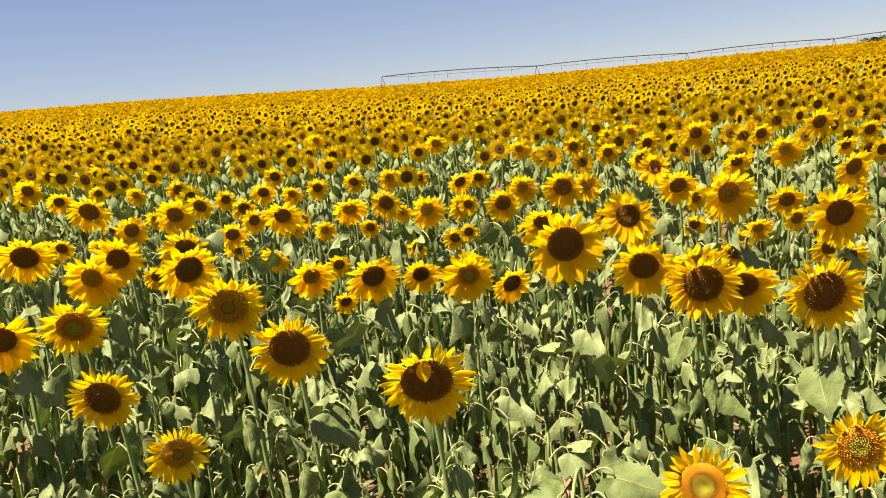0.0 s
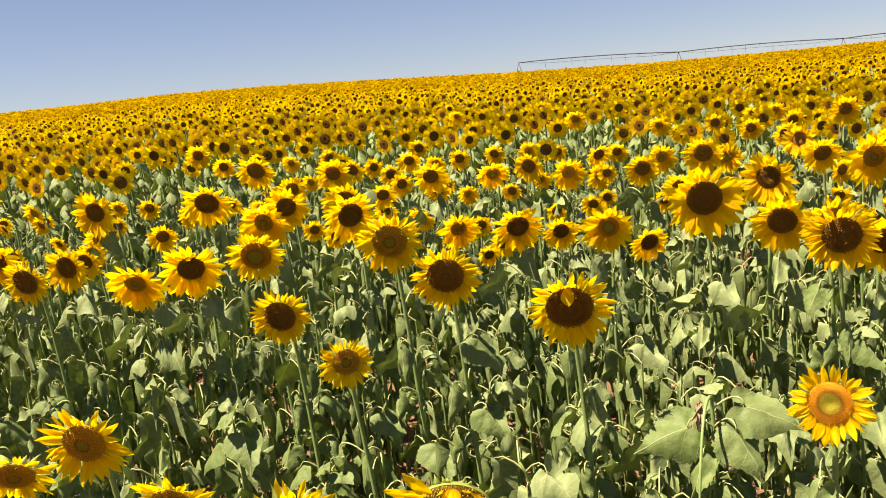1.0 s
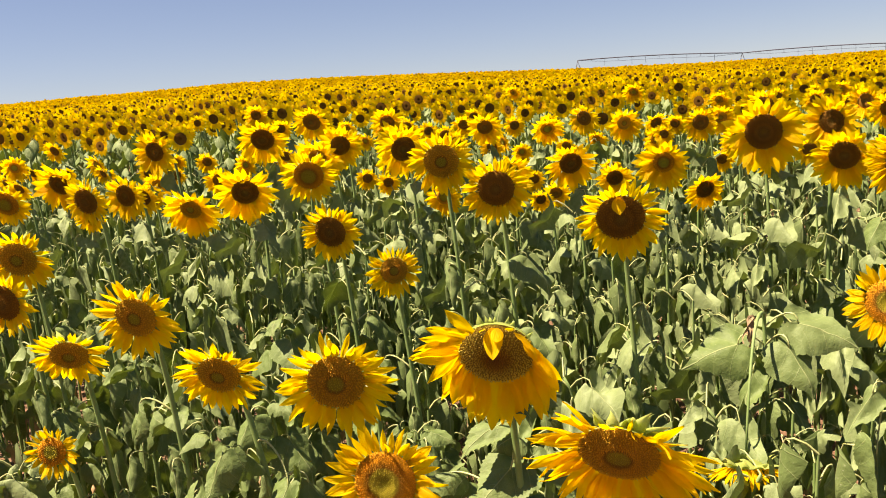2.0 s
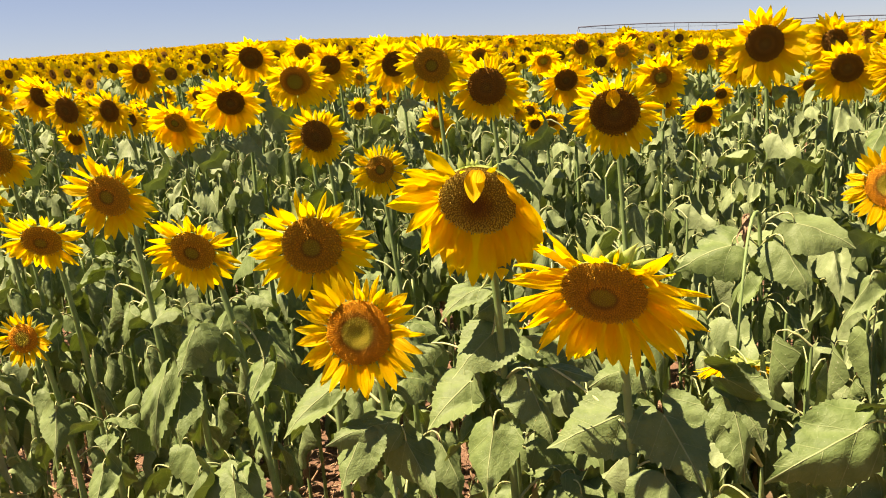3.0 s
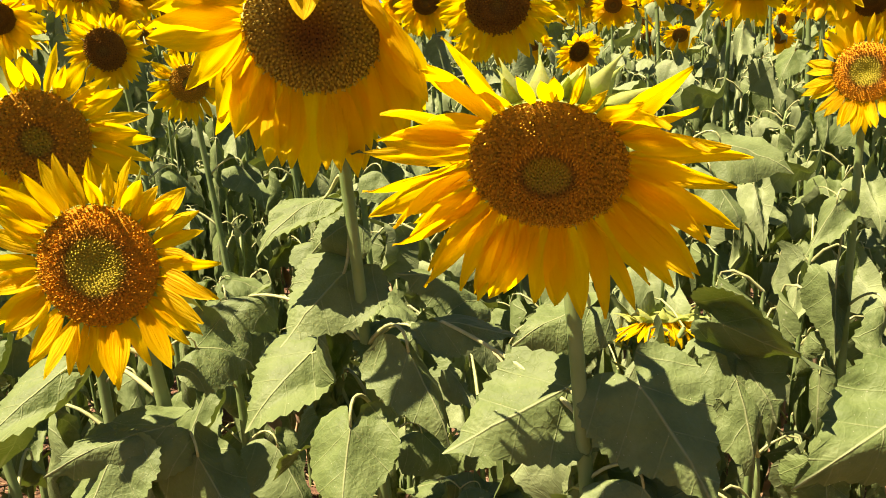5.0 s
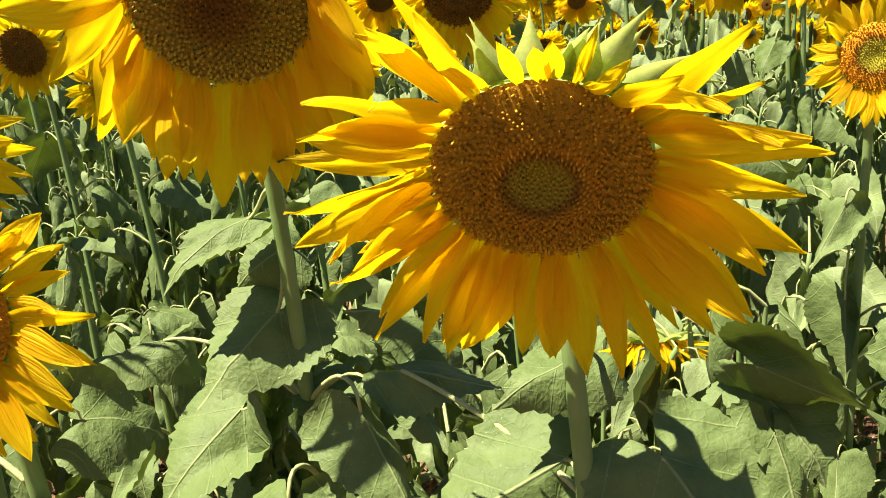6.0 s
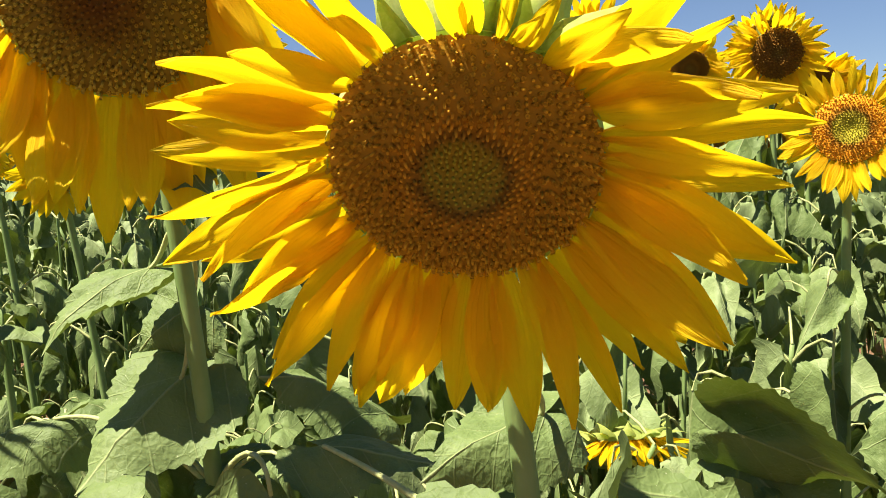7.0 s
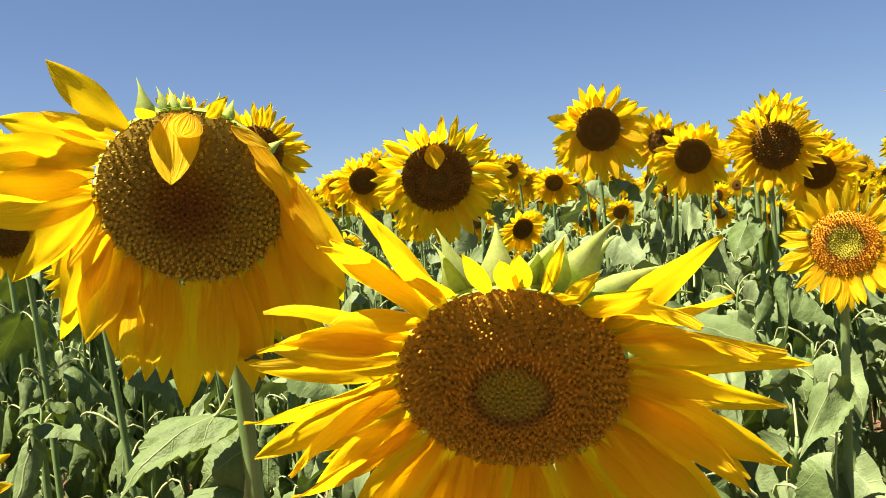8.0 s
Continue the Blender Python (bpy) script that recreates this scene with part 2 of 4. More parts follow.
def strip(length, width, profile, bend, nu, nv, fold=0.0, wave=0.0, waves=3.0, cup=0.0, start=0.0, lobe=0.0, teeth=0.0, twist=0.0, tip_curl=0.0, phase=0.0, quilt=0.0, crumple=0.0, ridge=0.0):
    """A leaf or petal that grows from the origin along +x with its upper side to +z. start, bend: degrees of pitch at the foot and gained to the tip."""
    u = np.linspace(0, 1, nu)
    pitch = np.radians(start + bend * u + tip_curl * u ** 3)
    du = length / (nu - 1)
    px = np.concatenate(([0], np.cumsum(np.cos((pitch[1:] + pitch[:-1]) / 2) * du)))
    pz = np.concatenate(([0], np.cumsum(np.sin((pitch[1:] + pitch[:-1]) / 2) * du)))
    pts, uv = [], []
    for i in range(nu):
        t, nrm = np.array([math.cos(pitch[i]), 0, math.sin(pitch[i])]), np.array([-math.sin(pitch[i]), 0, math.cos(pitch[i])])
        tw = math.radians(twist * u[i])
        side = math.cos(tw) * np.array([0, 1.0, 0]) + math.sin(tw) * nrm
        up = math.cos(tw) * nrm - math.sin(tw) * np.array([0, 1.0, 0])
        for j in range(nv):
            v = 2 * j / (nv - 1) - 1
            a = abs(v)
            w = width / 2 * profile(u[i])
            if a > 0.99 and teeth:
                w *= 1 + teeth * (1 if i % 2 else -1) * (0.55 + 0.9 * abs(math.sin(i * 2.3 + j + phase)))
            fo = math.radians(fold) * a
            p = np.array([px[i], 0, pz[i]]) - t * lobe * length * a * (1 - u[i]) ** 3
            p = p + side * (v * w * math.cos(fo)) - up * (a * w * math.sin(fo)) + up * cup * w * (v * v - 0.3)
            p = p + up * wave * length * a * math.sin(waves * 2 * math.pi * u[i] + phase + (1.7 if v > 0 else 0))
            if ridge:
                p = p + up * ridge * math.cos(2.5 * math.pi * v + 0.8 * math.sin(phase)) * min(1, 3 * (1 - u[i]))
            p = p + up * quilt * length * a * math.sin((u[i] - 0.5 * a / 2) * 10 * math.pi)
            if crumple:
                p = p + up * crumple * length * noise.noise(Vector((u[i] * 2.6 + phase * 3.1, v * 1.4, phase))) + side * crumple * 0.6 * length * noise.noise(Vector((u[i] * 2.2, v, phase * 2 + 9)))
            pts.append(p)
            uv.append((u[i], (v + 1) / 2))
    return np.array(pts), grid_faces(nu, nv), np.array(uv)


def leaf_shape(u):
    return 0.16 * (1 - u) ** 2 + (math.sin(math.pi * min(1, u ** 0.62)) ** 0.85 if 0 < u < 1 else 0.0)


def petal_shape(u):
    return 0.30 * (1 - u) + (0.98 * math.sin(math.pi * u ** 1.05) ** 0.80 * (1.08 - 0.20 * u) if 0 < u < 1 else 0.02)


def bract_shape(u):
    return 0.62 + 0.38 * math.sin(math.pi * u / 0.5) if u < 0.25 else (max(0.0, 1 - (u - 0.25) / 0.75)) ** 1.7 + 0.03


def join(*pieces):
    """Pieces of (points, faces, uv, slot) as one."""
    pts, faces, uvs, slots, n = [], [], [], [], 0
    for p, f, uv, s in pieces:
        pts.append(p)
        uvs.append(uv)
        faces += [tuple(i + n for i in face) for face in f]
        slots += [s] * len(f)
        n += len(p)
    return np.vstack(pts), faces, np.vstack(uvs), slots


def moved(piece, m):
    a = np.array(m)
    return (piece[0] @ a[:3, :3].T + a[:3, 3], *piece[1:])


def mesh_of(name, pts, faces, uv, slots=None, materials=(), smooth=True):
    me = bpy.data.meshes.new(name)
    me.from_pydata([tuple(p) for p in pts], [], faces)
    layer = me.uv_layers.new(name="UVMap")
    idx = np.empty(len(me.loops), np.int32)
    me.loops.foreach_get("vertex_index", idx)
    layer.data.foreach_set("uv", np.asarray(uv, np.float32)[idx].ravel())
    for m in materials:
        me.materials.append(m)
    if slots is not None:
        me.polygons.foreach_set("material_index", np.asarray(slots, np.int32))
    me.polygons.foreach_set("use_smooth", np.full(len(me.polygons), smooth))
    me.update()
    return me


def part(name, me, parent, m=None, label=""):
    """One mesh object under a thing or a part, at the pose m in its frame."""
    ob = new(name, me)
    ob.parent = parent
    if m is not None:
        ob.matrix_basis = m
    if label:
        ob["label"] = label
    return ob


def thing(name, at, label, category, group=""):
    ob = new(name)
    ob.empty_display_size = 0.05
    ob.location = at
    return tagged(ob, label, category, group)


# ---- shared leaves ----
def leaf_mesh(length, width, start, bend, fold, wave, nu, nv, teeth, material=LEAF, twist=0.0):
    p = strip(length, width, leaf_shape, bend, nu, nv, fold, wave, 1.5 + rng.random(), 0.0, start, 0.16, teeth, twist, rng.uniform(-25, 10), rng.random() * 6, 0.009, 0.075)
    return mesh_of("leaf", *p, None, (material,))


def petiole_path(reach):
    return bezier((0, 0, 0), (reach * 0.42, 0, reach * 0.50), (reach * 0.98, 0, reach * 0.74), (reach, 0, reach * 0.20), 9)


def petiole_mesh(reach, thick):
    p = tube(petiole_path(reach), np.linspace(thick, thick * 0.6, 9), 6)
    return mesh_of("petiole", *p, None, (STALK,))


def broad_leaf(i, start, bend, fold, wave, curl, twist, rings=9, arms=70, crumple=0.10):
    """A heart-shaped toothed blade, its stalk's end at the origin, the tip one unit off along +x."""
    r = random.Random(50 + i)
    turn = np.linspace(-156, 156, arms + 1)
    rad = np.interp(np.abs(turn), (0, 5, 13, 26, 45, 70, 95, 120, 146, 156), (1, 0.88, 0.76, 0.67, 0.60, 0.55, 0.51, 0.45, 0.33, 0.22))
    phase = r.uniform(0, 6)
    sharp = 1.5 if curl > 0 else 1.0
    pts, uv = [], []
    a0, b0 = radians(start), radians(bend) or 1e-4
    bite = [0.028 * (1 if j % 2 else -1) * r.uniform(0.3, 1.6) if 2 < j < arms - 2 else 0.0 for j in range(arms + 1)]
    for k in range(rings + 1):
        q = (k / rings) ** 0.85
        for j in range(arms + 1):
            th = radians(turn[j])
            d = q * rad[j] * (1 + (bite[j] if k == rings else 0.03 * math.sin(5 * th + phase) * q))
            x, y = d * math.cos(th), d * math.sin(th)
            uv.append((x, y + 0.5))
            ay = abs(y)
            al = x - 0.85 * ay
            z = 0.017 * math.sin(math.pi * 2.7 * al) ** 2 * min(1, ay * 7) - ay * math.sin(radians(fold))
            z += crumple * noise.noise(Vector((x * 2.4 + i * 3.1, y * 2.4, i * 1.7))) * q + wave * q * q * math.sin(4 * th + phase)
            z += 0.3 * crumple * noise.noise(Vector((x * 7.5 + i, y * 7.5, i * 2.3))) * min(1, 3 * q)
            z += curl * sharp * max(0.0, q - 0.45) ** 2 * (1 if y > 0 else -0.4) * min(1, ay * 5)
            y *= math.cos(radians(fold))
            tw = radians(twist) * x
            y, z = y * math.cos(tw) - z * math.sin(tw), y * math.sin(tw) + z * math.cos(tw)
            p = a0 + b0 * max(x, 0.0)
            px = (math.sin(p) - math.sin(a0)) / b0 if x > 0 else x * math.cos(a0)
            pz = (math.cos(a0) - math.cos(p)) / b0 if x > 0 else x * math.sin(a0)
            pts.append((px - math.sin(p) * z, y, pz + math.cos(p) * z))
    return np.array(pts), grid_faces(rings + 1, arms + 1), np.array(uv)


def broad_mesh(*shape):
    return mesh_of("leaf", *broad_leaf(*shape), None, (BROAD,))


# spread: half drooping; hang: falls straight down; limp: wilted and folded
FINE_LEAVES = {
    "spread": [broad_mesh(i, -12, -58 + 12 * i, 14 + 5 * i, 0.05, (0.5, -0.4, 0.2, 0.7)[i], 10 * i - 14, 7, 46) for i in range(4)],
    "hang": [broad_mesh(10 + i, -46, -38 + 6 * i, 30 + 7 * i, 0.07, (0.3, 0.8, -0.4, 0.5)[i], 14 * i - 20, 7, 46) for i in range(4)],
    "limp": [leaf_mesh(1, 0.62, -76, -18 + 6 * i, 54 + 6 * i, 0.07, 21, 7, 0.055, twist=16 * i - 24) for i in range(4)],
}
FLAT_LEAVES = [broad_mesh(20 + i, 16 - 4 * i, -46 + 6 * i, 12 + 3 * i, 0.045, (0.35, 0.9, -0.5, 0.15, 1.2, -0.8)[i], 14 * i - 34) for i in range(6)]
FLAT_LEAVES += [broad_mesh(32 + i, -4, -6, 60 + 5 * i, 0.06, 0.5, 8) for i in range(2)]
FINE_PETIOLE = petiole_mesh(1, 0.034)


def joined_leaf(kind, i):
    """Blade and stalk in one mesh, one unit of blade long, for plants further in."""
    start, bend, fold = {"spread": (-14, -58, 22), "hang": (-40, -42, 34), "limp": (-80, -14, 58)}[kind]
    blade = broad_leaf(40 + i + 10 * len(kind), start, bend + 9 * i, fold + 4 * i, 0.10, (0.6, -0.5, 0.9, 0.2)[i], 26 * i - 38, 5, 26, 0.20)
    reach = (0.50, 0.62, 0.74, 0.56)[i]
    end = petiole_path(reach)[-1]
    stalk = tube(petiole_path(reach)[::2], (0.027, 0.023, 0.020, 0.018, 0.016), 5, False)
    pts, faces, uv, slots = join((*moved(blade, Matrix.Translation(end)), 0), (*stalk, 1))
    return mesh_of("leaf", pts, faces, uv, slots, (LIMP_SUNLIT, STALK))


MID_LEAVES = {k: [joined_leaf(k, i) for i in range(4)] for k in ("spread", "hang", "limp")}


# ---- shared flower pieces, one unit from the middle to the petals' tips ----
def petal_piece(i, nu, nv, ridge=0.0):
    return strip(1, 0.240 + 0.02 * (i % 4), petal_shape, rng.uniform(-34, 26), nu, nv, rng.uniform(-10, 28), 0.012, 1.3, rng.uniform(0.10, 0.40), rng.uniform(-6, 8), 0, 0.0, rng.uniform(-22, 22), rng.uniform(-35, 30), i, 0, 0.03 if ridge else 0.0, ridge)


FINE_PETALS = [mesh_of("petal", *petal_piece(i, 11, 9, 0.0048), None, (PETAL,)) for i in range(14)]
BRACT_MESHES = [mesh_of("bract", *strip(1, 0.50, bract_shape, 10 + 14 * i, 8, 5, -14, 0.0, 1, 0.3, -8, 0, 0, 10 * i - 15, 20), None, (BRACT,)) for i in range(4)]


def dome(r, rad, high, dish):
    """Height of a flower's centre at r of its radius rad."""
    q = r / rad
    return rad * (high * (1 - q ** 2.4) - dish * np.exp(-(q / 0.32) ** 2))


def disc_piece(rad, high, dish, rings, sides):
    pts, uv = [], []
    for i in range(rings):
        r = rad * i / (rings - 1)
        for j in range(sides):
            a = 2 * math.pi * j / sides
            pts.append((r * math.cos(a), r * math.sin(a), dome(r, rad, high, dish)))
            # low v: the bed under fine florets takes their painted gap shade
            uv.append((i / (rings - 1), 0.24 if rings > 6 else 0.45))
    return np.array(pts), grid_faces(rings, sides, True), np.array(uv)


def floret_piece(rad, high, dish, count, ripe):
    """Florets in a sunflower spiral: closed buds in the middle, open tubes further out."""
    pts, faces, uv = [], [], []
    for k in range(1, count):
        q = math.sqrt(k / count)
        a = k * 2.399963 + rng.normal(0, 0.02)
        r = rad * q * 0.99
        slope = (dome(r + 1e-4, rad, high, dish) - dome(r - 1e-4, rad, high, dish)) / 2e-4
        out = np.array([math.cos(a), math.sin(a), 0])
        nrm = np.array([-slope * out[0], -slope * out[1], 1.0])
        nrm /= np.linalg.norm(nrm)
        inward = -0.35 if 0.36 < q < 0.62 and not ripe else rng.normal(0.05, 0.12)
        axis = nrm + out * inward + rng.normal(0, 0.12, 3)
        axis /= np.linalg.norm(axis)
        foot = out * r + np.array([0, 0, dome(r, rad, high, dish)])
        open_ = ripe and q > 0.28 or (not ripe and q > 0.46 and rng.random() < 0.75)
        gap = rad / math.sqrt(count)
        w0, w1 = gap * (0.42 if ripe else 0.48), gap * ((0.58 if ripe else 0.72) if open_ else 0.34)
        tall = gap * (0.75 if count < 180 else 2.0 if ripe else (1.5 if q < 0.34 else (2.0 if count > 400 else 1.7))) * rng.uniform(0.75, 1.25)
        e1 = np.cross(axis, (0.3, 0.9, 0.2))
        e1 /= np.linalg.norm(e1)
        e2 = np.cross(axis, e1)
        n, s = len(pts), 5 if count > 200 else 4
        for h, w, v in ((0, w0, 0.0), (0.7, w0 * 0.9, 0.6), (1, w1, 1.0)):
            for j in range(s):
                b = 2 * math.pi * j / s
                pts.append(foot + axis * tall * h + (e1 * math.cos(b) + e2 * math.sin(b)) * w)
                uv.append((q, v))
        for i in range(2):
            for j in range(s):
                faces.append((n + i * s + j, n + i * s + (j + 1) % s, n + (i + 1) * s + (j + 1) % s, n + (i + 1) * s + j))
        pts.append(foot + axis * tall * (0.55 if open_ else 1.1))
        # an open tube's hollow is coloured with the same painted shade
        uv.append((q, 0.1 if open_ else 1.0))
        for j in range(s):
            faces.append((n + 2 * s + j, n + 2 * s + (j + 1) % s, n + 3 * s))
    return np.array(pts), faces, np.array(uv)


def calyx_piece(rad, sides=20):
    """The green back of a head, from its rim to the neck of the stem."""
    pts, uv = [], []
    prof = ((1.03, 0.0), (1.0, -0.10), (0.82, -0.26), (0.5, -0.38), (0.22, -0.46), (0.12, -0.60))
    for i, (r, z) in enumerate(prof):
        for j in range(sides):
            a = 2 * math.pi * j / sides
            pts.append((rad * r * math.cos(a), rad * r * math.sin(a), rad * z))
            uv.append((i / 5, j / sides))
    return np.array(pts), grid_faces(len(prof), sides, True) + [tuple(range(5 * sides, 6 * sides))], np.array(uv)


def facing(at, turn, nod, roll=0.0):
    """The pose of a head: its face looks towards -y, turned by turn degrees to +x and nodding by nod degrees (up: plus)."""
    n = Vector((math.sin(radians(turn)) * math.cos(radians(nod)), -math.cos(radians(turn)) * math.cos(radians(nod)), math.sin(radians(nod))))
    right = Vector((0, 0, 1)).cross(n).normalized()
    up = n.cross(right)
    m = Matrix((right, up, n)).transposed().to_4x4()
    return Matrix.Translation(at) @ m @ Matrix.Rotation(radians(roll), 4, "Z")


# heads for plants further in: ray petals in one mesh, a domed centre, a green back
def ring_of_petals(rad, n, nu, nv):
    """Two uneven rows of petals; those at the sides swing down, those on top lean forward."""
    pieces = []
    for k in range(n):
        row = k % 2
        a = 2 * math.pi * (k + rng.uniform(-0.4, 0.4)) / n
        up = math.sin(a)
        size = (1 - rad) * rng.uniform(0.88, 1.14) * (0.90 if row else 1.06) * (1 - 0.14 * up)
        lift = rng.uniform(-8, 20) + 12 * row + 30 * max(0, up) ** 2
        m = Matrix.Rotation(a, 4, "Z") @ Matrix.Translation((rad * 0.95, 0, 0.03 * row)) @ Matrix.Rotation(radians(rng.uniform(-9, 9) - 15 * math.cos(a) * (up < 0.5)), 4, "Z") @ Matrix.Rotation(radians(-lift), 4, "Y") @ Matrix.Rotation(radians(rng.uniform(-25, 25)), 4, "X") @ Matrix.Diagonal((size, size * rng.uniform(0.95, 1.3), size, 1))
        pieces.append((*moved(petal_piece(k, nu, nv), m), 0))
    return join(*pieces)


MID_HEADS = []
for i in range(8):
    rad = (0.40, 0.43, 0.39, 0.42, 0.38, 0.44, 0.41, 0.36)[i]
    mat = (DISC_DARK, DISC_DARK, DISC_DARK, DISC_DARK, DISC_YOUNG, DISC_DARK, DISC_DARK, DISC)[i]
    p, f, uv, _ = ring_of_petals(rad, 48, 7, 3)
    rays = mesh_of("ray_petals", p, f, uv, None, (PETAL,))
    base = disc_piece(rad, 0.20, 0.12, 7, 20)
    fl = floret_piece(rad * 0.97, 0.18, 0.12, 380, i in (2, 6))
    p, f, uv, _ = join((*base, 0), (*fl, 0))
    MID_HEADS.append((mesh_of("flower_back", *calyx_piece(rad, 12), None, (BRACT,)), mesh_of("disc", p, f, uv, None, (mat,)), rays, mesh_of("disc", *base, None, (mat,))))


def stem_mesh(height, lean_x, lean_y, sides, n, thick=0.0092):
    path = bezier((0, 0, -0.02), (lean_x, lean_y, height * 0.45), (lean_x * 0.4, 0.075, height * 1.05), (0, 0, height), n)
    return mesh_of("stem", *tube(path, np.linspace(thick * 1.15, thick * 0.75, n), sides, True, 0.12), None, (STEM,))


MID_STEMS = [stem_mesh(1.0, dx, dy, 6, 9) for dx, dy in ((0.08, 0.02), (-0.09, 0.03), (0.04, 0.06), (-0.05, -0.03))]


# ---- setting: the field ----
def field():
    radii = np.concatenate((np.linspace(0, 6, 25), np.geomspace(6.5, 3000, 46)))
    angles = np.linspace(0, 2 * math.pi, 97)[:-1]
    r, a = np.meshgrid(radii, angles, indexing="ij")
    x, y = r * np.sin(a), r * np.cos(a)
    z = ground_z(x, y)
    z = z + np.where(r < 8, 0.012 * np.sin(x * 5.1) * np.cos(y * 4.3), 0)
    pts = np.stack((x, y, z), -1).reshape(-1, 3)
    me = mesh_of("ground", pts, grid_faces(len(radii), len(angles), True), pts[:, :2], None, (SOIL,))
    tagged(new("ground", me), "reddish dry field soil rising to a low crest", "ground", kind="structure")


field()

# ---- things: the flowers in front ----
def petals_on(parent, rad, tip, count, keep, flare, droop, sag, extra, seed, short, forward, wide):
    """Ray petals one by one round a head, in two uneven rows. keep: a function of the angle that gives the share of petals left."""
    r = random.Random(seed)
    for k in range(count):
        a = 360.0 * (k + r.uniform(-0.35, 0.35)) / count
        if r.random() > keep(a):
            continue
        up = math.sin(radians(a))
        size = (tip - rad) * r.uniform(0.88, 1.16) * (1 - 0.14 * max(0, up)) * short(a)
        lift = flare + r.uniform(-10, 10) * (1 + max(0, up)) + (8 if k % 2 else -5) + droop * max(0, -up) + forward(a)
        swing = r.uniform(-9, 9) - sag * math.cos(radians(a)) * (1 if up < 0.3 else -0.3)
        m = (Matrix.Rotation(radians(a), 4, "Z") @ Matrix.Translation((rad * 0.96, 0, -0.003 if k % 2 else 0.001))
             @ Matrix.Rotation(radians(swing), 4, "Z") @ Matrix.Rotation(radians(-lift), 4, "Y")
             @ Matrix.Rotation(radians(r.uniform(-24, 24)), 4, "X") @ Matrix.Diagonal((size, size * wide * r.uniform(0.76, 1.08) * (1 - 0.15 * max(0, up)), size, 1)))
        part("petal", FINE_PETALS[r.randrange(len(FINE_PETALS))], parent, m)
    for a, lift, share, bent in extra:
        size = (tip - rad) * share
        m = Matrix.Rotation(radians(a), 4, "Z") @ Matrix.Translation((rad * 1.0, 0, 0.012)) @ Matrix.Rotation(radians(bent), 4, "Z") @ Matrix.Rotation(radians(-lift), 4, "Y") @ Matrix.Diagonal((size, size * (2.4 if lift > 100 else 1.15), size, 1))
        part("petal", FINE_PETALS[int(abs(a)) % len(FINE_PETALS)], parent, m)


def leaf_on(plant, at, az, size, kind, reach, r, roll=0.0):
    """A leaf with its stalk at a point of the stem; az in plan, 0 towards +x, -90 towards the path."""
    mesh = FINE_LEAVES[kind][r.randrange(4)]
    end = petiole_path(reach)[-1]
    turn = Matrix.Translation(at) @ Matrix.Rotation(radians(az), 4, "Z")
    ob = part("leaf", mesh, plant, turn @ Matrix.Translation(end) @ Matrix.Rotation(radians(roll), 4, "X") @ Matrix.Scale(size, 4))
    back = Matrix.Scale(1 / size, 4) @ Matrix.Rotation(radians(-roll), 4, "X") @ Matrix.Translation(-Vector(end)) @ Matrix.Scale(reach, 4)
    part("petiole", FINE_PETIOLE, ob, back)


STEM_PATHS = {}


def leaf_at(plant, height, base, tip, width, face=(0.0, -0.8, 0.6), kind=0):
    """A broad leaf from base to tip, its stalk springing from the plant's stem at a height. face: where its upper side looks."""
    home = Vector(plant.location)
    path = STEM_PATHS[plant.name]
    root = Vector(path[int(np.argmin(np.abs(path[:, 2] - (height - home.z))))])
    a, b = Vector(base) - home, Vector(tip) - home
    x = (b - a).normalized()
    y = Vector(face).cross(x).normalized()
    z = x.cross(y)
    long = (b - a).length * 1.04
    turn = Matrix((x, y, z)).transposed().to_4x4()
    pose_l = Matrix.Translation(a) @ turn @ Matrix.Diagonal((long, width, long, 1))
    ob = part("leaf", FLAT_LEAVES[kind], plant, pose_l)
    d = (a - root).length
    away = Vector((a.x - root.x, a.y - root.y, 0)) * 0.35
    line = bezier(root, root + away + Vector((0, 0, 0.42 * min(d, 0.12))), a - (x * 0.5 + (a - root) / d * 0.5) * 0.35 * min(d, 0.14) + Vector((0, 0, 0.16 * min(d, 0.14))) - z * 0.010, a + x * 0.004 - z * 0.001, 13)
    part("petiole", mesh_of("petiole", *moved(tube(line, np.linspace(0.0034, 0.0020, 13), 7), pose_l.inverted()), None, (STALK,)), ob)


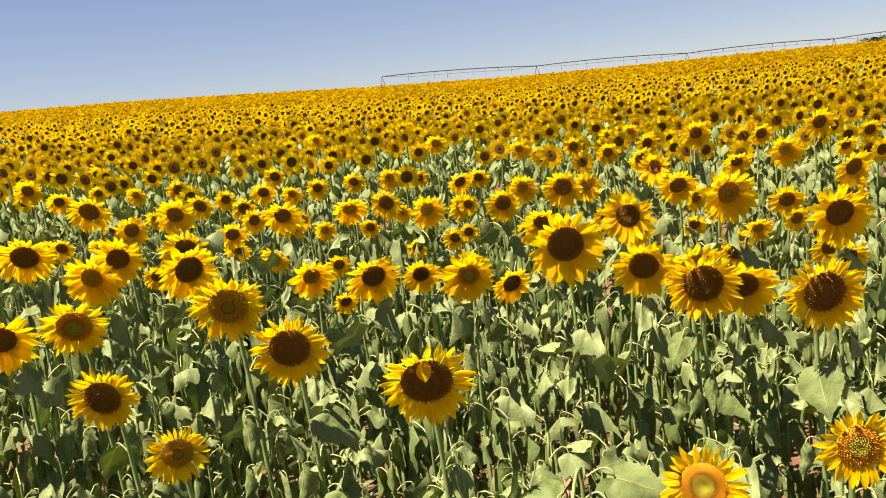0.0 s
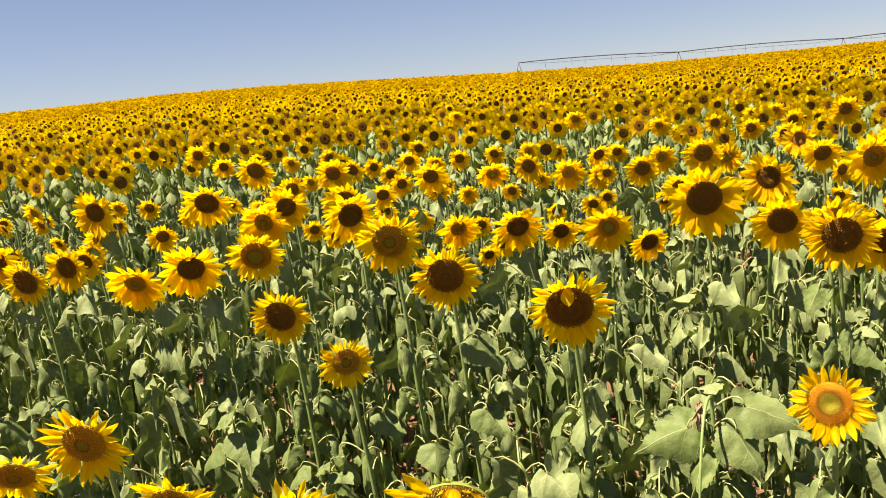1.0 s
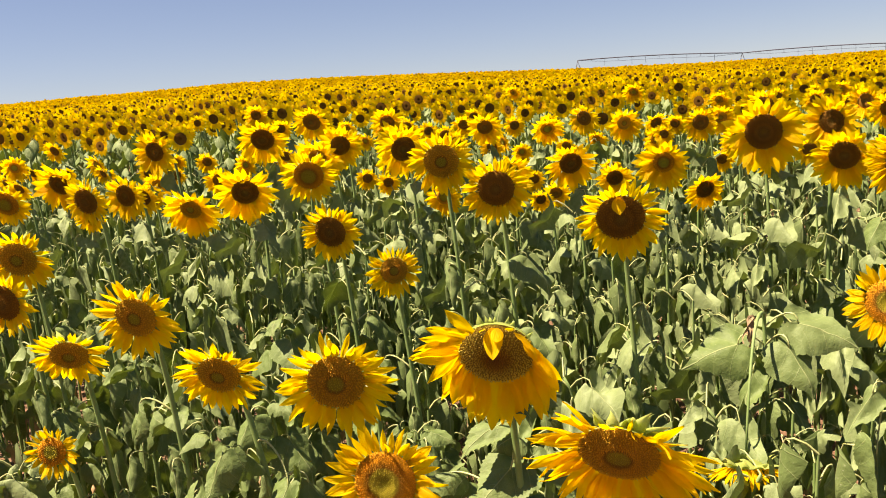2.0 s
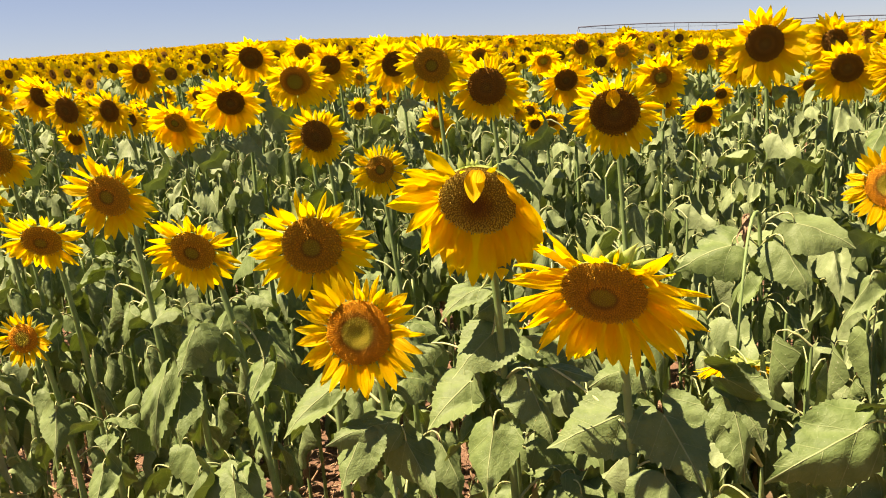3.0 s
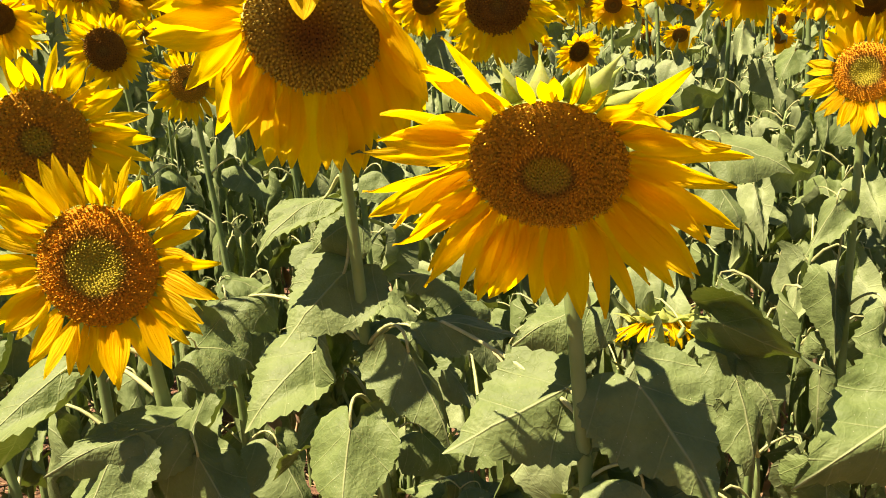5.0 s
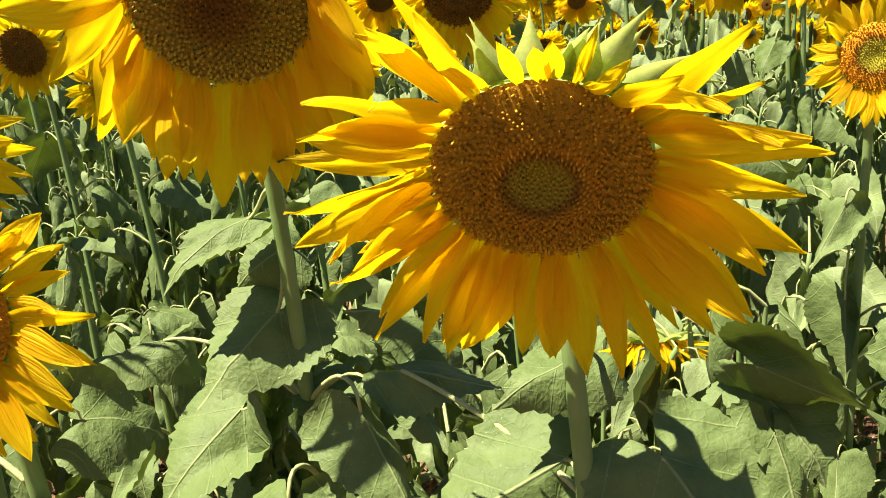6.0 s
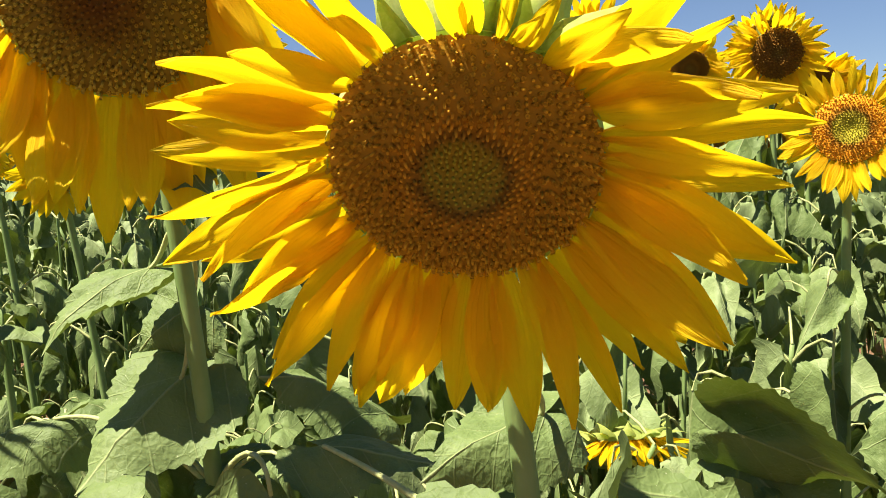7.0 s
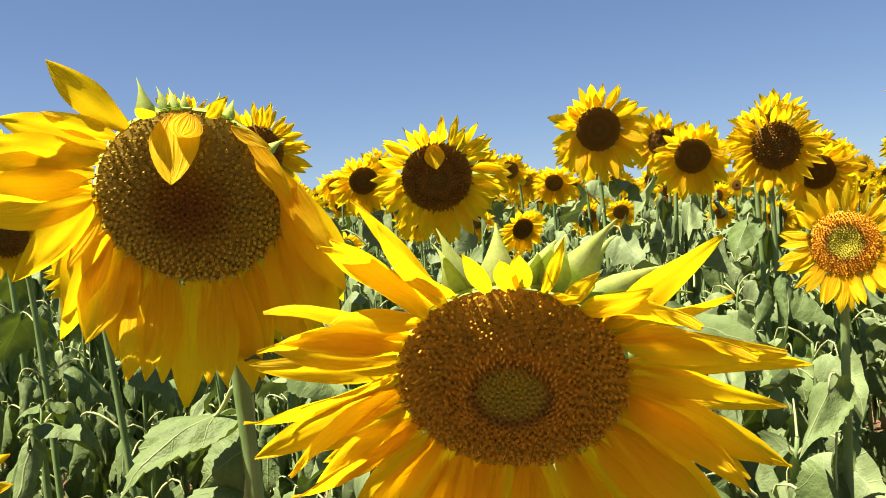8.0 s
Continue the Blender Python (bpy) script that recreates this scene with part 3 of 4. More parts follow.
def near_sunflower(x, y, z, tip, rad, turn=0.0, nod=-15.0, roll=0.0, disc=DISC, florets=320, petals=48, keep=lambda a: 1.0, flare=6.0, droop=6.0, sag=10.0, extra=(),
                   foot=(0.06, 0.12), leaves=(), more=6, bracts=12, bract_size=0.45, high=0.24, dish=0.10, thick=0.0090, hang=0.0, wide=1.18, label="", seed=1, short=lambda a: 1.0, forward=lambda a: 20.0 * max(0, math.sin(radians(a))) ** 2, tall_bracts=()):
    """A plant whose head's middle is at x, y, z. leaves: height, plan angle, size, kind, stalk and tilt of those that stand out; more: how many others."""
    r = random.Random(seed * 77 + 5)
    bx, by = x + foot[0], y + foot[1]
    bz = float(ground_z(bx, by))
    plant = thing("sunflower", (bx, by, bz), label, "sunflower", "sunflowers of the field")
    pose_h = facing((x - bx, y - by, z - bz), turn, nod, roll)
    face = pose_h.to_3x3() @ Vector((0, 0, 1))
    neck = pose_h @ Vector((0, 0, -rad * 0.5))
    h = neck.z
    mid = Vector((neck.x * 0.25, neck.y * 0.15 + 0.02, h * 0.55))
    path = bezier((0, 0, -0.03), mid, Vector(neck) - face * 0.10 + Vector((0, 0, 0.035)), neck, 22)
    if hang:
        top = Vector((neck.x * 0.08, neck.y * 0.08, hang))
        rise = bezier((0, 0, -0.03), (0.02, 0.01, hang * 0.4), top * 0.9, top, 13)
        fall = bezier(top, top + Vector((neck.x * 0.35, neck.y * 0.3, 0.05)), Vector((neck.x * 0.75, neck.y * 0.9, hang)), neck, 10)
        path = np.vstack((rise, fall[1:]))
    STEM_PATHS[plant.name] = path
    part("stem", mesh_of("stem", *tube(path, np.linspace(thick * 1.15, thick * (0.45 if hang else 0.85), 22), 10, True, 0.10), None, (STEM,)), plant)
    head = part("flower_back", mesh_of("flower_back", *calyx_piece(rad, 24), None, (BRACT,)), plant, pose_h, "green back of the flower head")
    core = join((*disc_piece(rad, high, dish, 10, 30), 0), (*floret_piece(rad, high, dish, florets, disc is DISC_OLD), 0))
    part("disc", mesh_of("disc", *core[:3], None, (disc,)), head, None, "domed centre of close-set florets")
    petals_on(head, rad, tip, petals, keep, flare, droop, sag, extra, seed, short, forward, wide)
    for k in range(bracts):
        a = 360.0 * (k + r.uniform(-0.3, 0.3)) / bracts
        s = rad * bract_size * r.uniform(1.1, 1.8) * 1.25
        m = Matrix.Rotation(radians(a), 4, "Z") @ Matrix.Translation((rad * 0.93, 0, -rad * 0.12)) @ Matrix.Rotation(radians(r.uniform(-5, 40)), 4, "Y") @ Matrix.Rotation(radians(r.uniform(-20, 20)), 4, "X") @ Matrix.Scale(s, 4)
        part("bract", BRACT_MESHES[k % 4], head, m)
    for k, (a, back, share, bent) in enumerate(tall_bracts):
        s = rad * share
        m = Matrix.Rotation(radians(a), 4, "Z") @ Matrix.Translation((rad * 0.95, 0, -rad * 0.10)) @ Matrix.Rotation(radians(bent), 4, "Z") @ Matrix.Rotation(radians(back), 4, "Y") @ Matrix.Scale(s, 4)
        part("bract", BRACT_MESHES[k % 4], head, m)

    def on_stem(height):
        i = int(np.argmin(np.abs(path[:12, 2] - height))) if height < path[12][2] else int(np.argmin(np.abs(path[:, 2] - height)))
        return path[i]

    for height, az, size, kind, reach, tilt in leaves:
        leaf_on(plant, on_stem(height), az, size, kind, reach, r, tilt)
    for k in range(more):
        q = (k + 0.5) / max(more, 1)
        kind = ("limp", "limp", "hang", "limp", "hang")[min(4, int(q * 4 + r.random()))]
        leaf_on(plant, on_stem((hang * 0.8 or h) * (0.22 + 0.62 * q)), k * 137.5 + seed * 40 + r.uniform(-25, 25), r.uniform(0.12, 0.17), kind, r.uniform(0.07, 0.12), r, r.uniform(-15, 15))
    return plant


OPEN = "golden sunflower in full bloom with a brown seed disc"
YOUNG = "young yellow sunflower with a green-centred orange disc"
large = near_sunflower(-0.081, 1.125, 1.580, 0.172, 0.0745, -8, -31, 0, DISC, 1250, 60, wide=0.95, flare=8, droop=4, foot=(0.085, 0.11), more=5, bracts=14, bract_size=0.34, high=0.24, dish=0.16,
               leaves=((1.06, -70, 0.14, "hang", 0.09, 0), (1.08, 235, 0.15, "hang", 0.1, -10), (1.20, 60, 0.14, "limp", 0.09, 0)),
               label="large golden sunflower nodding in full bloom on its stalk", seed=3, keep=lambda a: 0.6 if 46 < a < 113 else 1.0, short=lambda a: 0.66 if 46 < a < 113 else 1.04, forward=lambda a: 32 if 45 < a < 113 else 4,
               tall_bracts=((107, 4, 0.66, 0), (91, 2, 0.68, -4), (76, 0, 0.66, -10), (69, 8, 0.74, 2), (62, 2, 0.86, -8), (48, 2, 0.90, -18), (41, 6, 0.88, -22)))
ripening = near_sunflower(-0.328, 1.285, 1.720, 0.180, 0.077, 4, -25, 0, DISC_OLD, 820, 40, keep=lambda a: 0.0 if a < 10 or a > 345 or 14 < a < 165 else 1.0, flare=6, droop=16, sag=46, extra=((119, 2, 0.74, 14), (128, 14, 0.56, 26), (137, 4, 0.80, 22), (146, 12, 0.86, 16), (155, 2, 0.94, 12), (163, 16, 0.98, 8), (171, 4, 1.02, 12), (101, 60, 0.30, 10), (88, 126, 0.62, 0), (80, 112, 0.34, -14), (70, 50, 0.38, -24), (56, 40, 0.38, -80), (46, 24, 0.46, -92), (38, 34, 0.54, -96), (28, 26, 0.64, -90), (18, 20, 0.80, -74), (10, 12, 0.92, -66), (2, 22, 0.96, -64), (352, 10, 1.0, -58)), foot=(0.03, 0.18), more=6, bracts=12,
               bract_size=0.14, tall_bracts=((109, 2, 0.44, -12), (97, 8, 0.30, 6), (92, 0, 0.30, 0), (60, 6, 0.30, 4)), high=0.26, dish=0.03, thick=0.0086, leaves=((1.36, 150, 0.14, "limp", 0.08, 0), (1.15, 262, 0.14, "hang", 0.1, 0), (1.56, 300, 0.06, "spread", 0.04, 20), (1.28, -20, 0.13, "limp", 0.08, 0)),
               label="ripening sunflower with drooping petals and an olive disc", seed=8)
young = near_sunflower(-0.548, 1.160, 1.490, 0.128, 0.064, 4, 5, 0, DISC_YOUNG, 1000, 44, flare=8, droop=0, foot=(0.06, 0.10), more=6, bracts=12, high=0.16, dish=0.14,
               leaves=((1.25, -48, 0.13, "hang", 0.08, 12), (1.05, 225, 0.15, "hang", 0.1, -25), (1.34, 30, 0.10, "spread", 0.05, 35), (1.08, -75, 0.14, "hang", 0.09, 0)), label=YOUNG, seed=5)
near_sunflower(-0.755, 1.450, 1.600, 0.145, 0.068, 14, -10, 0, DISC, 460, 40, flare=6, foot=(-0.02, 0.12), more=9, label=OPEN, seed=11)
turned = near_sunflower(-1.192, 1.670, 1.543, 0.132, 0.060, 6, -24, -12, DISC, 380, 38, foot=(0.21, 0.05), more=9, label=OPEN, seed=12)
near_sunflower(-1.504, 1.780, 1.681, 0.138, 0.062, 6, -14, 0, DISC, 320, 38, more=9, label=OPEN, seed=13)
near_sunflower(-1.882, 1.790, 1.248, 0.093, 0.045, 12, 6, 0, DISC_YOUNG, 220, 28, more=7, label="small young sunflower with a greenish disc", seed=14)
near_sunflower(-1.853, 1.900, 1.530, 0.130, 0.060, 20, -32, 0, DISC, 280, 34, more=9, label=OPEN, seed=15)
right_young = near_sunflower(0.583, 2.110, 1.604, 0.120, 0.059, -22, 14, 0, DISC_YOUNG, 560, 40, flare=4, droop=2, foot=(0.02, 0.10), more=11, bracts=10, high=0.14, dish=0.18, label=YOUNG, seed=16)
wilted = near_sunflower(0.225, 2.300, 1.035, 0.132, 0.058, 6, -74, 0, DISC, 160, 46, flare=30, droop=0, foot=(0.10, 0.36), hang=1.43, more=7, bracts=14, bract_size=0.55, thick=0.0085,
                        leaves=((1.36, -22, 0.20, "spread", 0.11, 32), (1.30, -58, 0.18, "hang", 0.12, 10), (1.34, 205, 0.20, "spread", 0.10, -38), (1.22, 240, 0.16, "hang", 0.1, 0), (1.1, -50, 0.16, "hang", 0.1, 0)),
                        label="wilted sunflower with its small head hanging face down", seed=17)
near_sunflower(-0.141, 2.590, 1.797, 0.162, 0.082, 4, -20, 0, DISC_DARK, 340, 42, droop=12, sag=16, extra=((95, 150, 0.75, 0),), more=11, label=OPEN, seed=18)
near_sunflower(-0.971, 2.600, 1.634, 0.110, 0.050, 22, -4, -8, DISC, 280, 34, more=11, label=OPEN, seed=19)
near_sunflower(1.040, 2.250, 1.610, 0.120, 0.058, -6, 2, 0, DISC_YOUNG, 240, 34, more=10, label=YOUNG, seed=20)
near_sunflower(-0.60, 2.765, 1.90, 0.143, 0.069, 4, -14, 0, DISC_DARK, 240, 46, more=13, label=OPEN, seed=40)
near_sunflower(-0.89, 3.105, 1.99, 0.152, 0.073, 10, -18, 0, DISC, 240, 46, more=13, label=OPEN, seed=41)
near_sunflower(0.90, 3.245, 1.86, 0.154, 0.074, -4, -10, 0, DISC_DARK, 240, 46, more=13, label=OPEN, seed=42)
near_sunflower(-1.51, 3.155, 1.96, 0.138, 0.066, 14, -22, 0, DISC_YOUNG, 240, 46, more=13, label=YOUNG, seed=43)
near_sunflower(-1.34, 2.925, 1.74, 0.138, 0.066, 0, -14, 0, DISC_DARK, 240, 46, more=13, label=OPEN, seed=44)
near_sunflower(0.89, 3.315, 1.90, 0.144, 0.069, 7, -18, 0, DISC, 240, 46, more=13, label=OPEN, seed=45)
near_sunflower(1.18, 2.805, 1.90, 0.145, 0.070, 4, -10, 0, DISC_DARK, 240, 46, more=13, label=OPEN, seed=46)
near_sunflower(-3.23, 3.285, 1.90, 0.133, 0.064, 10, -22, 0, DISC_YOUNG, 240, 46, more=13, label=YOUNG, seed=47)
near_sunflower(-2.76, 3.285, 1.89, 0.133, 0.064, -4, -14, 0, DISC_DARK, 240, 46, more=13, label=OPEN, seed=48)
near_sunflower(-2.55, 2.535, 1.74, 0.156, 0.075, 14, -18, 0, DISC, 240, 46, more=13, label=OPEN, seed=49)
near_sunflower(-2.38, 2.235, 1.63, 0.143, 0.069, 0, -10, 0, DISC_DARK, 240, 46, more=13, label=OPEN, seed=50)


def bare_stalk(x, y, top, leaves, more, seed, crown=4):
    """A plant in front that carries leaves only, its tip wilted."""
    r = random.Random(seed)
    plant = thing("sunflower_stalk", (x, y, float(ground_z(x, y))), "flowerless sunflower stalk with broad drooping leaves", "sunflower", "flowerless stalks")
    path = bezier((0, 0, -0.03), (0.01, 0.02, top * 0.4), (r.uniform(-0.03, 0.03), 0, top * 0.85), (0, -0.03, top), 18)
    STEM_PATHS[plant.name] = path
    part("stem", mesh_of("stem", *tube(path, np.concatenate((np.linspace(0.012, 0.008, 15), (0.006, 0.004, 0.002))), 9, True, 0.1), None, (STEM,)), plant)
    for h, az, size, kind, reach, tilt in leaves:
        leaf_on(plant, path[int(np.argmin(np.abs(path[:, 2] - h)))], az, size, kind, reach, r, tilt)
    for k in range(more):
        i = int(4 + 13 * (k + 0.5) / more)
        leaf_on(plant, path[i], k * 137.5 + seed * 40, r.uniform(0.12, 0.17), r.choice(("hang", "limp", "hang")), r.uniform(0.06, 0.11), r, r.uniform(-15, 15))
    for k in range(crown):
        leaf_on(plant, path[-1 - k % 2], k * 95 + seed * 20, r.uniform(0.05, 0.09), "spread", 0.03, r, r.uniform(-25, 25))
    return plant


beside = bare_stalk(0.44, 1.37, 1.34, ((1.30, -40, 0.14, "hang", 0.09, 10),), 5, 31)
behind = bare_stalk(0.21, 1.47, 1.12, (), 3, 33, 0)
hidden = bare_stalk(-0.10, 2.03, 1.02, (), 5, 39)
leafy = bare_stalk(-1.18, 1.60, 1.40, (), 6, 38)
bare_stalk(-0.95, 1.35, 1.12, ((1.1, -60, 0.15, "hang", 0.08, 0), (1.08, 230, 0.15, "hang", 0.08, 0)), 6, 34)
bare_stalk(-0.20, 1.42, 1.10, ((1.08, -50, 0.15, "hang", 0.07, 0), (1.0, 240, 0.15, "hang", 0.1, 0)), 6, 35)
bare_stalk(0.75, 1.75, 1.25, (), 9, 36)
bare_stalk(-1.35, 1.45, 1.15, (), 9, 37)
bare_stalk(-1.62, 2.12, 1.24, (), 11, 51)
bare_stalk(-1.98, 2.42, 1.34, (), 11, 52)
bare_stalk(-1.27, 2.12, 1.28, (), 11, 53)
bare_stalk(-0.74, 2.05, 1.22, (), 11, 54)
bare_stalk(-0.40, 1.98, 1.18, (), 10, 55)
bare_stalk(-2.35, 2.78, 1.42, (), 11, 56)
bare_stalk(-0.98, 2.35, 1.34, (), 11, 57)
bare_stalk(-1.45, 2.62, 1.42, (), 11, 58)

leaf_at(ripening, 1.44, (-0.344, 1.43, 1.406), (-0.418, 1.352, 1.340), 0.142, (0.0, -0.8, 0.6), 3)
leaf_at(ripening, 1.50, (-0.364, 1.43, 1.508), (-0.452, 1.37, 1.459), 0.085, (-0.12, -0.38, 0.92), 0)
leaf_at(ripening, 1.52, (-0.343, 1.47, 1.464), (-0.398, 1.46, 1.431), 0.1, (0.1, -0.7, 0.7), 2)
leaf_at(ripening, 1.15, (-0.412, 1.48, 1.276), (-0.499, 1.4, 1.195), 0.14, (0.0, -0.8, 0.6), 1)
leaf_at(ripening, 1.20, (-0.262, 1.43, 1.323), (-0.257, 1.38, 1.244), 0.15, (0.1, -0.8, 0.6), 0)
leaf_at(ripening, 1.30, (-0.506, 1.52, 1.351), (-0.61, 1.48, 1.35), 0.07, (0.0, -0.25, 0.97), 5)
leaf_at(ripening, 1.25, (-0.165, 1.46, 1.352), (-0.259, 1.42, 1.419), 0.075, (0.1, -0.22, 0.97), 2)
leaf_at(ripening, 1.10, (-0.388, 1.47, 1.191), (-0.464, 1.4, 1.124), 0.11, (0.0, -0.8, 0.6), 4)
leaf_at(large, 1.27, (-0.216, 1.38, 1.349), (-0.121, 1.33, 1.36), 0.09, (0.1, -0.50, 0.86), 5)
leaf_at(large, 1.28, (-0.059, 1.25, 1.308), (-0.197, 1.2, 1.258), 0.155, (0.0, -0.85, 0.53), 3)
leaf_at(large, 1.40, (-0.031, 1.27, 1.398), (-0.118, 1.22, 1.383), 0.085, (0.1, -0.45, 0.89), 2)
leaf_at(large, 1.28, (0.016, 1.21, 1.325), (0.086, 1.13, 1.228), 0.15, (0.1, -0.80, 0.60), 3)
leaf_at(large, 1.10, (-0.008, 1.2, 1.192), (0.072, 1.14, 1.133), 0.13, (0.1, -0.7, 0.7), 1)
leaf_at(large, 1.08, (-0.016, 1.21, 1.184), (-0.064, 1.15, 1.127), 0.08, (-0.4, -0.8, 0.5), 5)
leaf_at(behind, 1.16, (0.092, 1.36, 1.250), (0.096, 1.33, 1.318), 0.048, (-0.3, -0.9, 0.2), 1)
leaf_at(behind, 1.24, (0.132, 1.34, 1.35), (0.239, 1.28, 1.306), 0.095, (0.45, -0.88, -0.15), 4)
leaf_at(behind, 1.20, (0.142, 1.37, 1.316), (0.203, 1.31, 1.239), 0.13, (0.0, -0.8, 0.6), 0)
leaf_at(behind, 1.16, (0.149, 1.33, 1.282), (0.17, 1.28, 1.161), 0.11, (0.2, -0.85, 0.5), 2)
leaf_at(beside, 1.24, (0.362, 1.3, 1.269), (0.201, 1.22, 1.204), 0.155, (0.0, -0.8, 0.6), 2)
leaf_at(young, 1.33, (-0.64, 1.22, 1.352), (-0.722, 1.14, 1.28), 0.1, (0.0, -0.8, 0.6), 1)
leaf_at(young, 1.26, (-0.516, 1.2, 1.29), (-0.616, 1.12, 1.286), 0.09, (0.1, -0.55, 0.82), 2)
leaf_at(young, 1.22, (-0.562, 1.16, 1.277), (-0.595, 1.1, 1.193), 0.11, (0.0, -0.8, 0.6), 3)
leaf_at(young, 1.30, (-0.695, 1.3, 1.324), (-0.75, 1.22, 1.239), 0.105, (0.0, -0.8, 0.6), 4)
leaf_at(leafy, 1.33, (-1.125, 1.52, 1.373), (-1.154, 1.45, 1.282), 0.105, (0.0, -0.8, 0.6), 5)
leaf_at(leafy, 1.20, (-1.215, 1.5, 1.254), (-1.229, 1.42, 1.065), 0.105, (0.0, -0.8, 0.6), 0)
leaf_at(turned, 1.29, (-1.016, 1.66, 1.232), (-1.049, 1.58, 1.119), 0.11, (0.0, -0.8, 0.6), 1)
leaf_at(hidden, 0.90, (-0.156, 1.95, 0.907), (-0.152, 1.93, 0.704), 0.17, (0.1, -1.0, 0.1), 6)
leaf_at(right_young, 1.30, (0.567, 2.16, 1.151), (0.567, 2.12, 0.995), 0.17, (0.1, -1.0, 0.1), 7)
leaf_at(beside, 1.05, (0.295, 1.42, 1.097), (0.299, 1.4, 1.003), 0.17, (0.1, -1.0, 0.1), 6)
leaf_at(young, 1.00, (-0.59, 1.5, 1.009), (-0.625, 1.45, 0.949), 0.17, (0.1, -1.0, 0.1), 7)


def wilted_tip(plant):
    """The brown withered bud that hangs from a flowerless stalk's bent tip."""
    top = Vector(STEM_PATHS[plant.name][14])
    r = random.Random(9)
    for k in range(9):
        p = strip(r.uniform(0.05, 0.12), 0.022, bract_shape, r.uniform(-30, 10), 7, 3, 30, 0.05, 1.5, 0, -72, 0, 0.05, r.uniform(-80, 80), 0, k, 0, 0.2)
        m = Matrix.Translation(top + Vector((-0.03, -0.01, 0.0))) @ Matrix.Rotation(k * 0.75, 4, "Z")
        part("withered_bract", mesh_of("withered_bract", *p, None, (DRY,)), plant, m, "withered brown hanging bract")


wilted_tip(wilted)


def yellowed_leaf(plant, height, az, size):
    path = STEM_PATHS[plant.name]
    at = path[int(np.argmin(np.abs(path[:, 2] - height)))]
    p = strip(size, size * 0.45, leaf_shape, -20, 12, 5, 55, 0.08, 1.6, 0, -78, 0.1, 0.08, 50, -30, az, 0, 0.16)
    part("leaf", mesh_of("leaf", *p, None, (YELLOWED,)), plant, Matrix.Translation(at) @ Matrix.Rotation(radians(az), 4, "Z") @ Matrix.Translation((0.03, 0, 0)), "shrivelled yellow leaf")


yellowed_leaf(behind, 0.98, -30, 0.11)
yellowed_leaf(beside, 0.80, 200, 0.12)
yellowed_leaf(ripening, 0.95, 250, 0.11)
yellowed_leaf(large, 0.75, 200, 0.12)
yellowed_leaf(leafy, 0.70, 280, 0.12)


# ---- things: the field's next rows ----
def near_stalk(x, y, top, seed):
    """A plant with no open flower: stem, limp leaves and a wilted tip."""
    r = random.Random(seed)
    plant = thing("sunflower_stalk", (x, y, float(ground_z(x, y))), "flowerless sunflower stalk with limp grey-green leaves", "sunflower", "flowerless stalks")
    path = bezier((0, 0, -0.03), (r.uniform(-0.10, 0.10), r.uniform(-0.05, 0.08), top * 0.4), (r.uniform(-0.09, 0.09), 0, top * 0.9), (r.uniform(-0.05, 0.05), -0.03, top), 12)
    part("stem", mesh_of("stem", *tube(path, np.linspace(0.009, 0.005, 12), 7, True, 0.1), None, (STEM,)), plant)
    n = r.randrange(14, 18)
    for k in range(n):
        i = min(11, int(3.5 + 8 * k / (n - 1)))
        kind = r.choice(("limp", "limp", "hang", "hang")) if k < n - 2 else r.choice(("hang", "spread"))
        s = r.uniform(0.12, 0.185)
        part("leaf", MID_LEAVES[kind][r.randrange(4)], plant, Matrix.Translation(path[i]) @ Matrix.Rotation(radians(k * 137.5 + seed * 31), 4, "Z") @ Matrix.Diagonal((s, s * r.uniform(0.45, 0.9), s * r.uniform(0.9, 1.3), 1)))


PLACED = [(ob.location.x, ob.location.y) for ob in scene.objects if ob.type == "EMPTY"]


def stand(x, y, z, tip, turn=None, nod=None):
    """A sunflower further in, its head's middle at x, y, z."""
    k = len(PLACED)
    r = random.Random(1000 + k)
    turn = r.gauss(4, 13) if turn is None else turn
    nod = r.gauss(-20, 8) if nod is None else nod
    bx, by = x + r.uniform(-0.03, 0.06), y + 0.11
    bz = float(ground_z(bx, by))
    PLACED.append((bx, by))
    plant = thing("sunflower", (bx, by, bz), OPEN, "sunflower", "sunflowers of the field")
    back, disc, rays, plain = MID_HEADS[r.randrange(8)]
    high = z - bz
    pose_h = facing((x - bx, y - by, high), turn, nod, r.gauss(0, 14))
    tip *= 1.12 if y < 5 else 1.0
    head = part("flower_back", back, plant, pose_h @ Matrix.Scale(tip, 4))
    part("disc", disc if y < 4.8 else plain, head)
    part("ray_petals", rays, head)
    neck = pose_h @ Vector((0, 0, -tip * 0.28))
    part("stem", MID_STEMS[r.randrange(4)], plant, Matrix(((1, 0, neck.x / high, 0), (0, 1, neck.y / high, 0), (0, 0, neck.z, 0), (0, 0, 0, 1))))
    n = r.randrange(14, 18) if y < 5 else 12
    for i in range(n):
        q = i / (n - 1)
        kind = r.choice(("limp", "limp", "hang", "hang")) if q < 0.7 else r.choice(("hang", "limp", "hang", "spread"))
        s = r.uniform(0.11, 0.175)
        m = Matrix.Translation((neck.x * q, neck.y * q, high * (0.36 + 0.54 * q))) @ Matrix.Rotation(radians(i * 137.5 + k * 47 + r.uniform(-20, 20)), 4, "Z") @ Matrix.Diagonal((s, s * r.uniform(0.45, 0.9), s * r.uniform(0.9, 1.3), 1))
        part("leaf", MID_LEAVES[kind][r.randrange(4)], plant, m)


